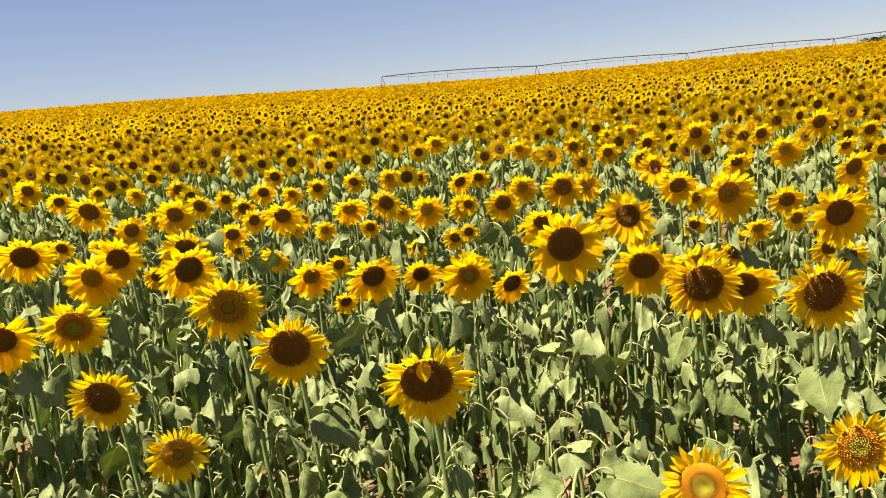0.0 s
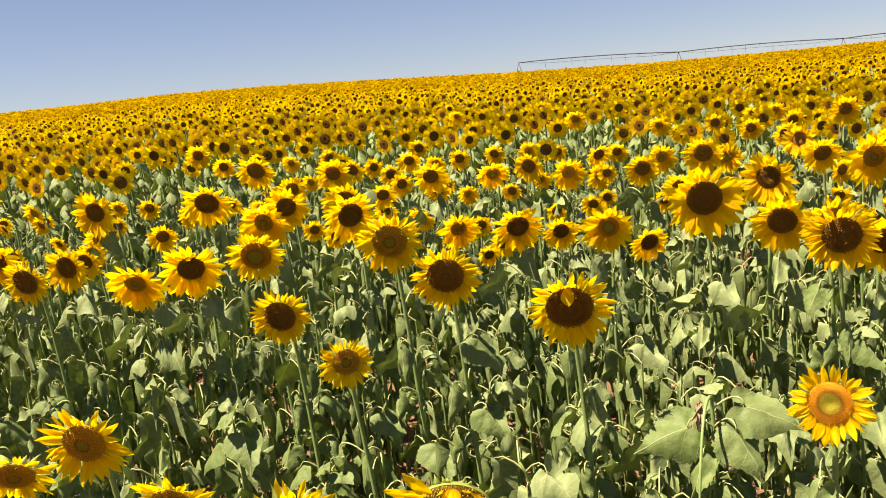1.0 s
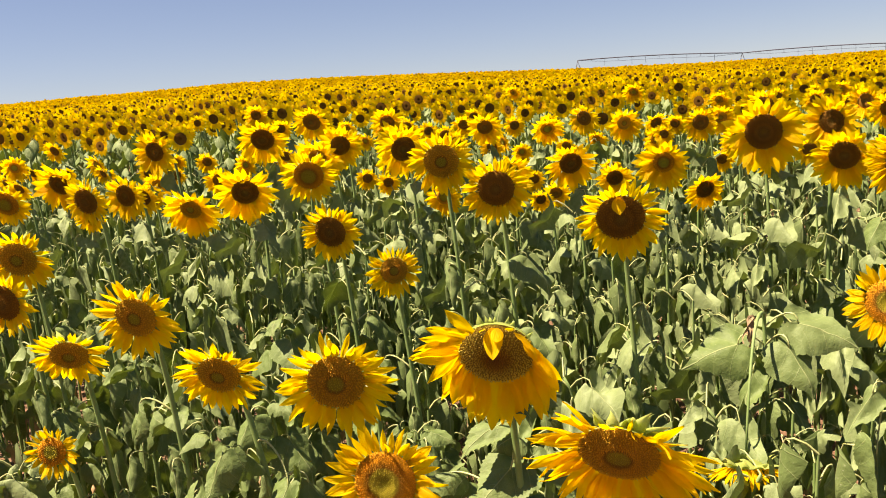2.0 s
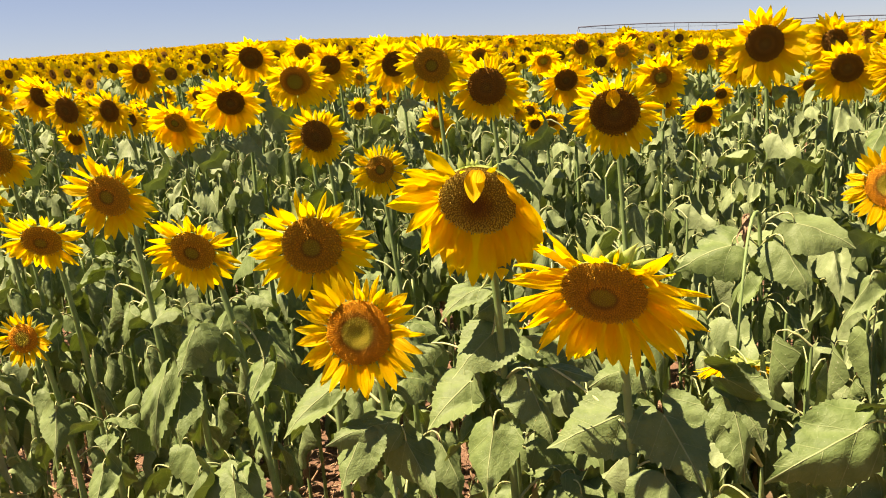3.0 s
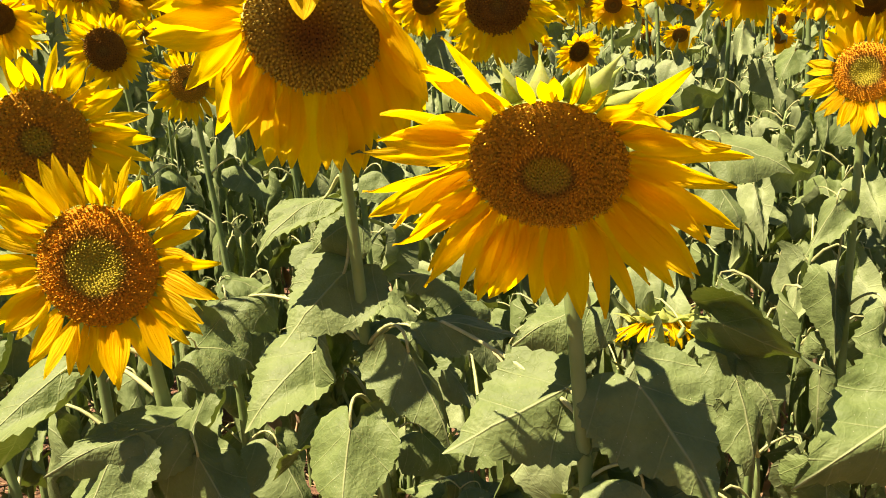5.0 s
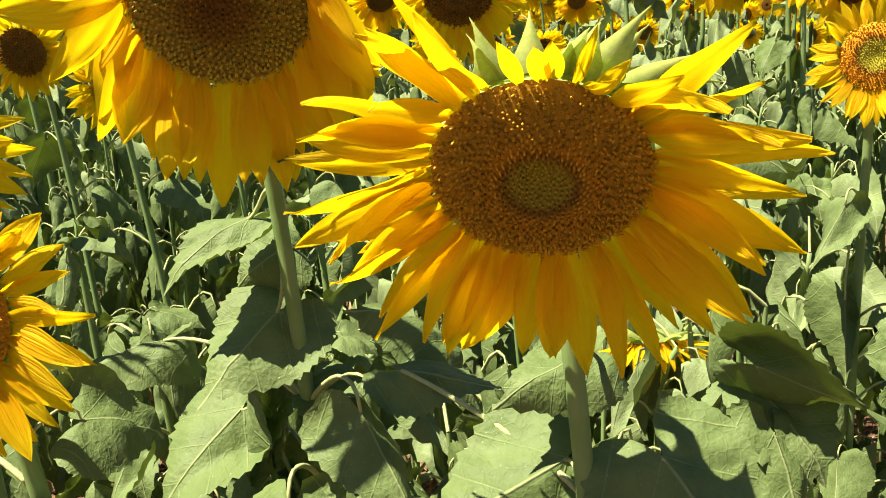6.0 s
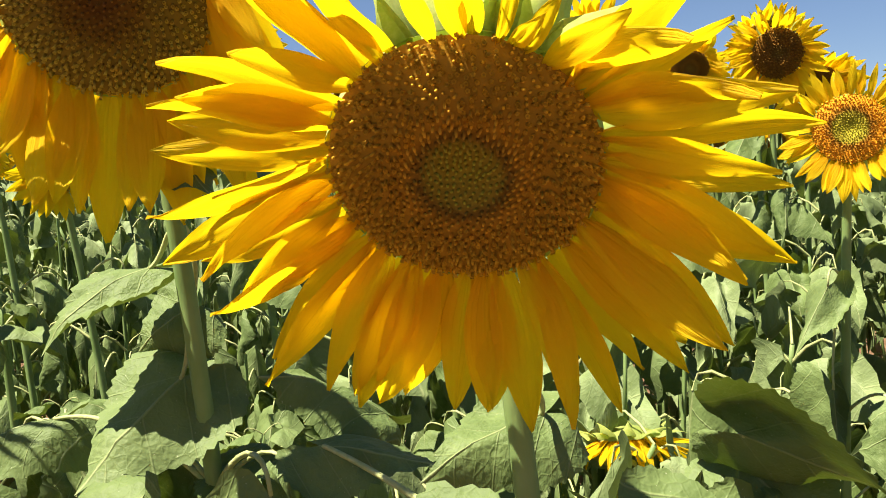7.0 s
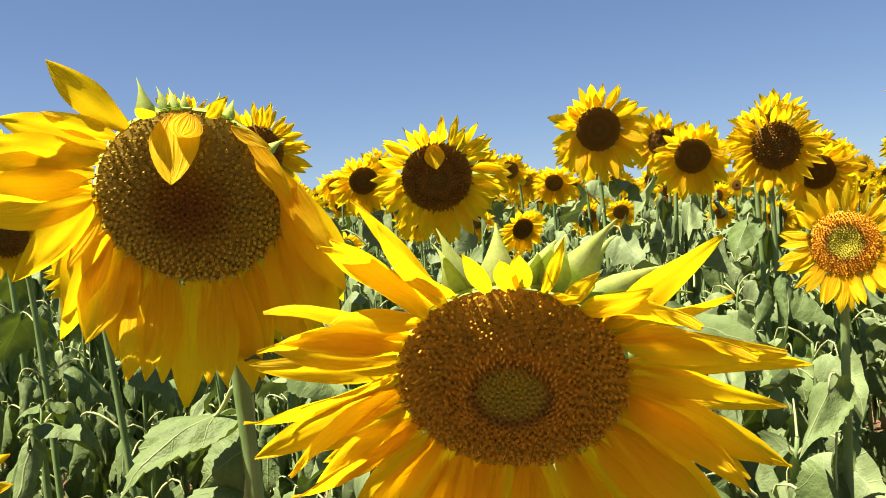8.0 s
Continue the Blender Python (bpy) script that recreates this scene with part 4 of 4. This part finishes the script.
stand(0.43, 3.67, 1.99, 0.165)
stand(0.75, 3.63, 1.87, 0.135)
stand(0.00, 3.80, 1.87, 0.120)
stand(-0.45, 3.96, 1.88, 0.125)
stand(-2.38, 3.60, 1.79, 0.145)
stand(-1.96, 3.41, 1.88, 0.150)
stand(-0.51, 5.46, 2.05, 0.120)
stand(-0.24, 5.22, 2.01, 0.125)
stand(0.23, 5.46, 1.97, 0.125)
stand(-0.70, 4.58, 1.63, 0.070)
stand(-2.90, 3.81, 1.86, 0.130)
stand(-3.99, 7.70, 2.25, 0.143)
stand(-3.95, 8.16, 2.09, 0.135)
stand(-2.62, 5.87, 2.16, 0.165)
stand(-2.42, 6.05, 1.98, 0.130)
stand(-3.76, 8.63, 2.10, 0.099)
stand(-5.05, 11.60, 2.17, 0.133)
stand(-2.26, 4.27, 2.10, 0.145)
stand(-1.90, 4.20, 1.97, 0.139)
stand(-1.82, 4.36, 2.03, 0.134)
stand(-1.87, 5.44, 2.12, 0.143)
stand(-2.12, 6.72, 2.04, 0.128)
stand(-2.27, 7.95, 1.96, 0.115)
stand(-2.91, 8.53, 2.06, 0.125)
stand(-3.45, 8.80, 2.03, 0.119)
stand(-3.87, 10.48, 2.10, 0.103)
stand(-1.66, 5.92, 1.89, 0.123)
stand(-1.30, 3.91, 2.01, 0.138)
stand(-1.49, 4.47, 2.02, 0.141)
stand(-0.84, 4.43, 1.82, 0.118)
stand(-1.92, 7.25, 1.93, 0.124)
stand(-1.66, 6.55, 1.90, 0.112)
stand(-1.88, 7.83, 2.00, 0.133)
stand(-2.07, 9.19, 2.04, 0.131)
stand(-1.18, 5.44, 2.04, 0.138)
stand(-1.25, 6.46, 1.88, 0.098)
stand(-1.08, 6.32, 1.80, 0.096)
stand(-1.67, 8.06, 1.94, 0.114)
stand(-1.48, 8.38, 1.94, 0.127)
stand(-1.17, 8.76, 1.93, 0.131)
stand(-0.82, 5.93, 1.98, 0.139)
stand(-0.68, 5.85, 1.85, 0.082)
stand(-0.82, 8.86, 1.92, 0.132)
stand(-0.54, 9.34, 1.85, 0.111)
stand(-2.10, 12.06, 2.29, 0.137)
stand(-0.34, 9.90, 2.17, 0.150)
stand(-0.08, 8.06, 1.88, 0.133)
stand(-0.07, 7.00, 1.79, 0.128)
stand(0.10, 8.98, 1.82, 0.133)
stand(0.41, 6.43, 1.95, 0.128)
stand(0.60, 5.30, 2.05, 0.141)
stand(0.90, 6.60, 1.89, 0.132)
stand(0.44, 5.15, 1.87, 0.129)
stand(-0.01, 5.77, 1.76, 0.075)
stand(0.59, 9.84, 2.01, 0.136)
stand(0.88, 11.00, 1.84, 0.131)
stand(1.72, 10.59, 2.01, 0.134)
stand(2.02, 10.81, 2.01, 0.137)
stand(1.87, 9.04, 1.98, 0.140)
stand(1.36, 8.38, 1.98, 0.128)
stand(1.53, 7.69, 1.96, 0.129)
stand(1.38, 6.35, 2.00, 0.139)
stand(1.29, 5.26, 1.99, 0.134)
stand(2.15, 8.16, 2.09, 0.155)
stand(2.94, 9.32, 1.92, 0.135)
stand(2.96, 8.80, 1.97, 0.140)
stand(2.26, 6.16, 2.05, 0.140)
stand(2.22, 7.17, 1.89, 0.128)
stand(1.33, 4.36, 2.04, 0.143)
stand(0.82, 4.34, 1.98, 0.139)
stand(2.15, 5.86, 1.74, 0.134)
stand(1.96, 5.17, 1.73, 0.088)
stand(1.56, 3.59, 2.02, 0.136)
stand(2.38, 5.35, 1.98, 0.135)
stand(1.12, 3.48, 1.78, 0.135)
stand(3.24, 8.04, 2.08, 0.165)
stand(3.77, 8.75, 1.77, 0.132)
stand(4.00, 8.73, 1.90, 0.132)
stand(1.16, 9.47, 2.00, 0.132)
stand(-5.61, 6.13, 1.96, 0.136)
stand(-3.15, 3.60, 1.96, 0.143)
stand(-5.87, 7.01, 2.06, 0.131)
stand(-5.18, 6.70, 1.91, 0.130)
stand(-3.25, 4.69, 2.06, 0.149)

spots = random.Random(5)
for gy in np.arange(1.75, 8.8, 0.40):
    for gx in np.arange(-0.95 * gy - 1.0, 0.62 * gy + 0.8, 0.40 if gy < 4.2 else 0.56):
        px, py = gx + spots.uniform(-0.14, 0.14), gy + spots.uniform(-0.14, 0.14)
        tall = spots.uniform(1.55, 1.78)
        if min(math.hypot(px - a, py - b) for a, b in PLACED) < 0.24 or len(PLACED) > 284:
            continue
        if py < 4.4:
            near_stalk(px, py, tall * (0.62 + 0.09 * min(py - 1.7, 2.0)), int(abs(px) * 100 + py * 1000))
            PLACED.append((px, py))
        else:
            stand(px, py, float(ground_z(px, py)) + tall, spots.uniform(0.085, 0.12))


# ---- the field further out, where single plants can no longer be told apart ----
HIGH = 1.82


def low_plant(level, i, swell):
    """A plant in few faces, HIGH over its foot. Slots: petal, disc, leaf, stem."""
    r = random.Random(level * 10 + i)
    tip, rad = 0.132 * swell, (0.058, 0.063, 0.054)[i % 3] * swell * (1, 1.0, 1.06, 0.66)[level]
    pieces = []
    top = facing((0, -0.08, HIGH), r.gauss(3, 9), r.gauss(-12, 7), r.uniform(0, 360))
    n = (0, 24, 9, 6)[level]
    for k in range(n):
        nu, nv = ((0, 0), (4, 3), (3, 2), (2, 2))[level]
        wide = (0, 0.46, 0.85, 1.2)[level]
        p = strip(tip - rad * 0.9, wide * (tip - rad), petal_shape if level < 3 else (lambda u: 1.0 - 0.5 * u), r.uniform(-22, 18), nu, nv, 0, 0, 1, 0.1 if nv > 2 else 0, r.uniform(-4, 14))
        m = top @ Matrix.Rotation(2 * math.pi * (k + r.uniform(-0.3, 0.3)) / n, 4, "Z") @ Matrix.Translation((rad * 0.92, 0, 0))
        pieces.append((*moved(p, m), 0))
    pieces.append((*moved(disc_piece(rad, 0.06, 0.05, (0, 4, 3, 2)[level], (0, 12, 8, 6)[level]), top @ Matrix.Translation((0, 0, 0.002))), 1))
    count = (0, 12, 6, 2)[level]
    for k in range(count):
        q = k / (count - 1)
        s = r.uniform(0.15, 0.22) * (1, 1, 1.15, 1.6)[level]
        nu, nv = ((0, 0), (5, 3), (3, 3), (2, 2))[level]
        p = strip(s, s * 0.7, leaf_shape if level < 3 else (lambda u: 0.8), -45, nu, nv, 35, 0.05, 1.5, 0, -30 - 25 * r.random(), 0.12 if level < 3 else 0)
        m = Matrix.Translation((0, 0, HIGH * (0.45 + 0.47 * q))) @ Matrix.Rotation(radians(k * 137.5 + i * 50), 4, "Z") @ Matrix.Translation((0.09, 0, 0.02))
        pieces.append((*moved(p, m), 2))
    if level < 3:
        j = (0, 5, 3)[level]
        pieces.append((*tube(bezier((0, 0, 0), (0.02, 0.02, 0.7), (0, 0.06, HIGH * 1.04), (0, -0.05, HIGH - 0.01), j), (0.012,) * j, (0, 4, 3)[level], False), 3))
    pts, faces, uv, slots = join(*pieces)
    tri, ts = [], []
    for f, s in zip(faces, slots):
        for k in range(1, len(f) - 1):
            tri.append((f[0], f[k], f[k + 1]))
            ts.append(s)
    return pts, np.array(tri), uv, np.array(ts)


def hollow(d, az):
    """Two patches where the plants stay low and hardly flower."""
    return ((d > 8.7) & (d < 10.3) & (az < 4)) | ((d > 10.9) & (d < 12.4) & (az > -4) & (az < 9))


def spread(name, label, level, near, far, gap, skip, seed):
    """One mesh of all plants between two distances."""
    g = np.random.default_rng(seed)
    ys, xs = np.meshgrid(np.arange(0, far, gap), np.arange(-far, far, gap), indexing="ij")
    x = xs.ravel() + g.uniform(-0.42, 0.42, xs.size) * gap
    y = ys.ravel() + g.uniform(-0.42, 0.42, xs.size) * gap
    d, az = np.hypot(x, y), np.degrees(np.arctan2(x, y))
    ok = (d >= near) & (d < far) & (az > -47) & (az < 36) & ~skip(x, y, d, az) & ~hollow(d, az)
    x, y, d, az = x[ok], y[ok], d[ok], az[ok]
    tall = g.normal(1.82, 0.07, len(x))
    low = [low_plant(level, i, 1.0 if gap < 0.8 else 1.4) for i in range(6)]
    which = g.integers(0, 6, len(x))
    P, T, U, S, n = [], [], [], [], 0
    for i, (pts, tri, uv, slots) in enumerate(low):
        w = np.nonzero(which == i)[0]
        if not len(w):
            continue
        t = np.radians(g.normal(0, 9, len(w)))
        s = tall[w] / HIGH
        c, sn = np.cos(t)[:, None], np.sin(t)[:, None]
        q = np.empty((len(w), len(pts), 3))
        q[:, :, 0] = (pts[:, 0] * c - pts[:, 1] * sn) * s[:, None] + x[w][:, None]
        q[:, :, 1] = (pts[:, 0] * sn + pts[:, 1] * c) * s[:, None] + y[w][:, None]
        q[:, :, 2] = pts[:, 2] * s[:, None] + ground_z(x[w], y[w])[:, None]
        P.append(q.reshape(-1, 3))
        T.append((tri[None] + (np.arange(len(w)) * len(pts))[:, None, None]).reshape(-1, 3) + n)
        U.append(np.tile(uv, (len(w), 1)))
        S.append(np.tile(slots, len(w)))
        n += len(w) * len(pts)
    P, T, U, S = np.vstack(P), np.vstack(T), np.vstack(U), np.concatenate(S)
    me = bpy.data.meshes.new(name)
    me.vertices.add(len(P))
    me.vertices.foreach_set("co", P.astype(np.float32).ravel())
    me.loops.add(T.size)
    me.loops.foreach_set("vertex_index", T.astype(np.int32).ravel())
    me.polygons.add(len(T))
    me.polygons.foreach_set("loop_start", np.arange(0, T.size, 3, dtype=np.int32))
    me.polygons.foreach_set("material_index", S.astype(np.int32))
    me.update(calc_edges=True)
    me.polygons.foreach_set("use_smooth", np.ones(len(T), bool))
    layer = me.uv_layers.new(name="UVMap")
    layer.data.foreach_set("uv", U[T.ravel()].astype(np.float32).ravel())
    for m in (PETAL, DISC_FAR, LEAF, STEM):
        me.materials.append(m)
    me.validate()
    tagged(new(name, me), label, "sunflower field", kind="stuff")


def beside_placed(x, y, d, az):
    a = np.array(PLACED)
    near = np.array([np.min(np.hypot(a[:, 0] - p, a[:, 1] - q)) < 0.34 if r < 14 else False for p, q, r in zip(x, y, d)])
    return near


spread("middle_sunflowers", "golden sunflowers crowded in the middle field", 1, 8.6, 19, 0.48, beside_placed, 1)
spread("far_sunflowers", "golden sunflowers massed on the rising field", 2, 19, 46, 0.54, lambda x, y, d, az: np.zeros(len(x), bool), 2)
spread("distant_sunflowers", "distant golden sunflowers up the slope", 3, 46, 92, 0.62, lambda x, y, d, az: (np.abs(d - 70 - 0.4 * az) < 1.2) & (az > 3), 3)
spread("crest_sunflowers", "distant golden sunflowers along the crest", 3, 92, 166, 1.25, lambda x, y, d, az: np.zeros(len(x), bool), 4)


def undergrowth():
    """Lower stalks and wilted leaves that fill the rows between the flowering plants."""
    r = random.Random(44)
    leaves = [strip(1, 0.58 + 0.06 * i, leaf_shape, -14 - 4 * i, 7, 5, 48 + 7 * i, 0.09, 1.5, 0, -76 - 3 * i, 0.12, 0.06, 30 * i - 40, -25 + 12 * i, i) for i in range(4)]
    arch = tube(petiole_path(0.55)[::2], (0.022, 0.020, 0.018, 0.016, 0.014), 4, False)
    tip = petiole_path(0.55)[-1]
    pieces = []
    for k in range(1160):
        y = 2.0 + 6.8 * r.random() ** 0.8
        x = r.uniform(-0.98 * y - 0.7, 0.66 * y + 0.5)
        if k > 780:
            d, az = (r.uniform(8.5, 10.4), r.uniform(-47, 4)) if k < 1090 else (r.uniform(10.8, 12.4), r.uniform(-4, 9))
            x, y = d * math.sin(radians(az)), d * math.cos(radians(az))
        g = float(ground_z(x, y))
        top = r.uniform(0.65, 1.15) if y < 3.5 else r.uniform(1.0, 1.5)
        lean = np.array([r.uniform(-0.05, 0.05), r.uniform(-0.05, 0.05), 0])
        pieces.append((*tube([(x, y, g - 0.02), np.array([x, y, g + top * 0.5]) + lean * 0.3, np.array([x, y, g + top]) + lean], (0.009, 0.008, 0.005), 5, False), 1))
        n = r.randrange(6, 10)
        for i in range(n):
            s = r.uniform(0.13, 0.21)
            low = 0.48 if y < 4 else 0.3
            q = low + (1 - low) * i / (n - 1)
            m = Matrix.Translation((x + lean[0] * q, y + lean[1] * q, g + top * q)) @ Matrix.Rotation(i * 2.4 + k, 4, "Z") @ Matrix.Diagonal((s, s * r.uniform(0.7, 1.1), s * r.uniform(0.9, 1.2), 1))
            pieces.append((*moved(leaves[r.randrange(4)], m @ Matrix.Translation(tip)), 0))
            pieces.append((*moved(arch, m), 2))
    p, f, uv, s = join(*pieces)
    tagged(new("undergrowth", mesh_of("undergrowth", p, f, uv, s, (LEAF, STEM, STALK))), "wilted grey-green lower leaves and stalks between rows", "leaves", kind="stuff")


undergrowth()


def dry_leaves():
    """Shrivelled tan leaves and broken stalks that hang low between the nearest rows."""
    r = random.Random(61)
    curls = [strip(1, 0.30 + 0.06 * i, leaf_shape, -20 - 8 * i, 7, 3, 60 + 6 * i, 0.10, 1.5, 0, -74, 0.1, 0.06, 60 * i - 80, -20, i, 0, 0.16) for i in range(4)]
    pieces = []
    for k in range(1000):
        y = 1.5 + 3.4 * r.random()
        x = r.uniform(-0.98 * y - 0.5, 0.66 * y + 0.3)
        g = float(ground_z(x, y))
        if k % 3:
            s = r.uniform(0.07, 0.15)
            m = Matrix.Translation((x, y, g + r.uniform(0.15, 0.7))) @ Matrix.Rotation(r.uniform(0, 6.28), 4, "Z") @ Matrix.Diagonal((s, s, s * r.uniform(0.9, 1.5), 1))
            pieces.append((*moved(curls[r.randrange(4)], m), r.randrange(2)))
        else:
            top, lx, ly = r.uniform(0.1, 0.45), r.uniform(-0.2, 0.2), r.uniform(-0.2, 0.2)
            pieces.append((*tube([(x, y, g - 0.02), (x + lx * 0.4, y + ly * 0.3, g + top * 0.5), (x + lx, y + ly, g + top)], (0.0055, 0.0045, 0.003), 5, False), 0))
    p, f, uv, s = join(*pieces)
    tagged(new("dry_leaves", mesh_of("dry_leaves", p, f, uv, s, (STRAW, DRY))), "shrivelled tan leaves and dead stalks between rows", "leaves", kind="stuff")


dry_leaves()


# ---- the irrigation line behind the crest ----
def at_bearing(az, dist, up):
    return np.array([dist * math.sin(radians(az)), dist * math.cos(radians(az)), 2.66 + dist * math.tan(radians(up))])


def rod(a, b, r, sides=5):
    return tube(np.array([a, (np.asarray(a) + b) / 2, b]), (r, r, r), sides)


def irrigation():
    stops = [(-5.45, 292, 1.84), (4.6, 300, 1.40), (14.0, 306, 1.10), (22.4, 322, 0.92), (29.5, 340, 0.85), (36.0, 360, 0.85)]
    tops = [at_bearing(*s) for s in stops]
    machine = thing("irrigation_pivot", (*tops[0][:2], float(ground_z(*tops[0][:2]))), "grey steel centre-pivot irrigation line on wheeled towers", "irrigation pivot")
    home = Vector(machine.location)
    for p in tops:
        q = np.array(p) - home
        g = float(ground_z(*p[:2])) - home.z
        pieces = []
        for sx in (-1.6, 1.6):
            pieces.append((*rod(q, (q[0] + sx, q[1], g), 0.11), 0))
            pieces.append((*rod((q[0] + sx * 0.5, q[1], (q[2] + g) / 2), (q[0] - sx * 0.5, q[1], (q[2] + g) / 2), 0.07), 0))
        part("tower", mesh_of("tower", *join(*pieces)[:3], None, (STEEL,)), machine)
        for sx in (-1.6, 1.6):
            w = tube([(q[0] + sx, q[1] - 0.15, g + 0.5), (q[0] + sx, q[1], g + 0.5), (q[0] + sx, q[1] + 0.15, g + 0.5)], (0.5, 0.55, 0.5), 14)
            part("wheel", mesh_of("wheel", *w, None, (STEEL,)), machine)
    for a, b in zip(tops, tops[1:]):
        a, b = np.array(a) - home, np.array(b) - home
        t = np.linspace(0, 1, 13)[:, None]
        line = a + (b - a) * t + np.array([0, 0, 1.0]) * (0.55 * 4 * t * (1 - t))
        part("pipe", mesh_of("pipe", *tube(line, (0.16,) * 13, 6), None, (STEEL,)), machine)
        sag = line - np.array([0, 0, 1.0]) * (1.1 * np.minimum(1, 4 * t * (1 - t) * 1.6))
        truss = [(*tube(sag, (0.045,) * 13, 4), 0)] + [(*rod(line[i], sag[i], 0.04, 4), 0) for i in range(1, 12)]
        part("truss", mesh_of("truss", *join(*truss)[:3], None, (STEEL,)), machine)
        for i in (2, 4, 5, 7, 8, 10):
            part("drop_hose", mesh_of("drop_hose", *rod(line[i], line[i] - np.array([0, 0, 2.3]), 0.045, 4), None, (STEEL,)), machine)


irrigation()


def far_tree(az, dist, up, wide, seed):
    r = random.Random(seed)
    p = at_bearing(az, dist, up)
    g = float(ground_z(*p[:2]))
    tree = thing("tree", (p[0], p[1], g), "dark green distant tree behind the crest", "tree", "far trees")
    h = p[2] - g
    part("trunk", mesh_of("trunk", *tube([(0, 0, -0.2), (0.1, 0, h * 0.4), (0, 0.1, h * 0.8)], (0.3, 0.22, 0.1), 7), None, (DRY,)), tree)
    pts, faces = [], []
    for k in range(420):
        c = np.array([r.gauss(0, wide * 0.36), r.gauss(0, wide * 0.36), h * (0.45 + 0.55 * r.random() ** 0.8)])
        e1, e2 = np.array([r.gauss(0, 1), r.gauss(0, 1), r.gauss(0, 0.6)]), np.array([r.gauss(0, 1), r.gauss(0, 1), r.gauss(0, 0.6)])
        n = len(pts)
        pts += [c + e1 * 0.3, c + e2 * 0.3, c - e1 * 0.3, c - e2 * 0.3]
        faces.append((n, n + 1, n + 2, n + 3))
    part("crown", mesh_of("crown", np.array(pts), faces, np.zeros((len(pts), 2)), None, (FOLIAGE,)), tree)


far_tree(24.6, 330, 0.72, 7, 1)
far_tree(25.9, 335, 0.78, 8, 2)


# ---- litter on the soil ----
def litter():
    r = random.Random(21)
    pieces = []
    for k in range(6000):
        x, y = r.uniform(-3.2, 2.2), r.uniform(0.2, 4.6)
        a, n, up = r.uniform(0, 6.28), r.uniform(0.03, 0.13), r.uniform(-0.01, 0.03) if k % 2 else r.uniform(0.0, 0.10)
        z = float(ground_z(x, y)) + 0.012 * math.sin(x * 5.1) * math.cos(y * 4.3) + 0.004
        p0 = np.array([x, y, z])
        p1 = p0 + np.array([math.cos(a) * n, math.sin(a) * n, up])
        pieces.append((*tube([p0, (p0 + p1) / 2 + (0, 0, 0.006), p1], (r.uniform(0.0014, 0.0034),) * 3, 3, False), 0))
    p, f, uv, _ = join(*pieces)
    tagged(new("straw_litter", mesh_of("straw_litter", p, f, uv, None, (STRAW,))), "dry straw and stubble scattered on the soil", "straw", kind="stuff")
    pieces = []
    for k in range(900):
        x, y = r.uniform(-3.2, 2.2), r.uniform(0.6, 4.2)
        s = r.uniform(0.008, 0.03)
        z = float(ground_z(x, y)) + 0.012 * math.sin(x * 5.1) * math.cos(y * 4.3)
        q = []
        for zz, rr in ((-0.4, 0.8), (0.2, 1.0), (0.7, 0.5)):
            q += [(x + s * rr * r.uniform(0.7, 1.2) * math.cos(j * 1.2566), y + s * rr * r.uniform(0.7, 1.2) * math.sin(j * 1.2566), z + s * zz * r.uniform(0.7, 1.2)) for j in range(5)]
        pieces.append((np.array(q), grid_faces(3, 5, True) + [(10, 11, 12, 13, 14)], np.zeros((15, 2)), 0))
    p, f, uv, _ = join(*pieces)
    tagged(new("soil_clods", mesh_of("soil_clods", p, f, uv, None, (SOIL,))), "small dry clods of reddish soil", "soil", kind="stuff")


litter()
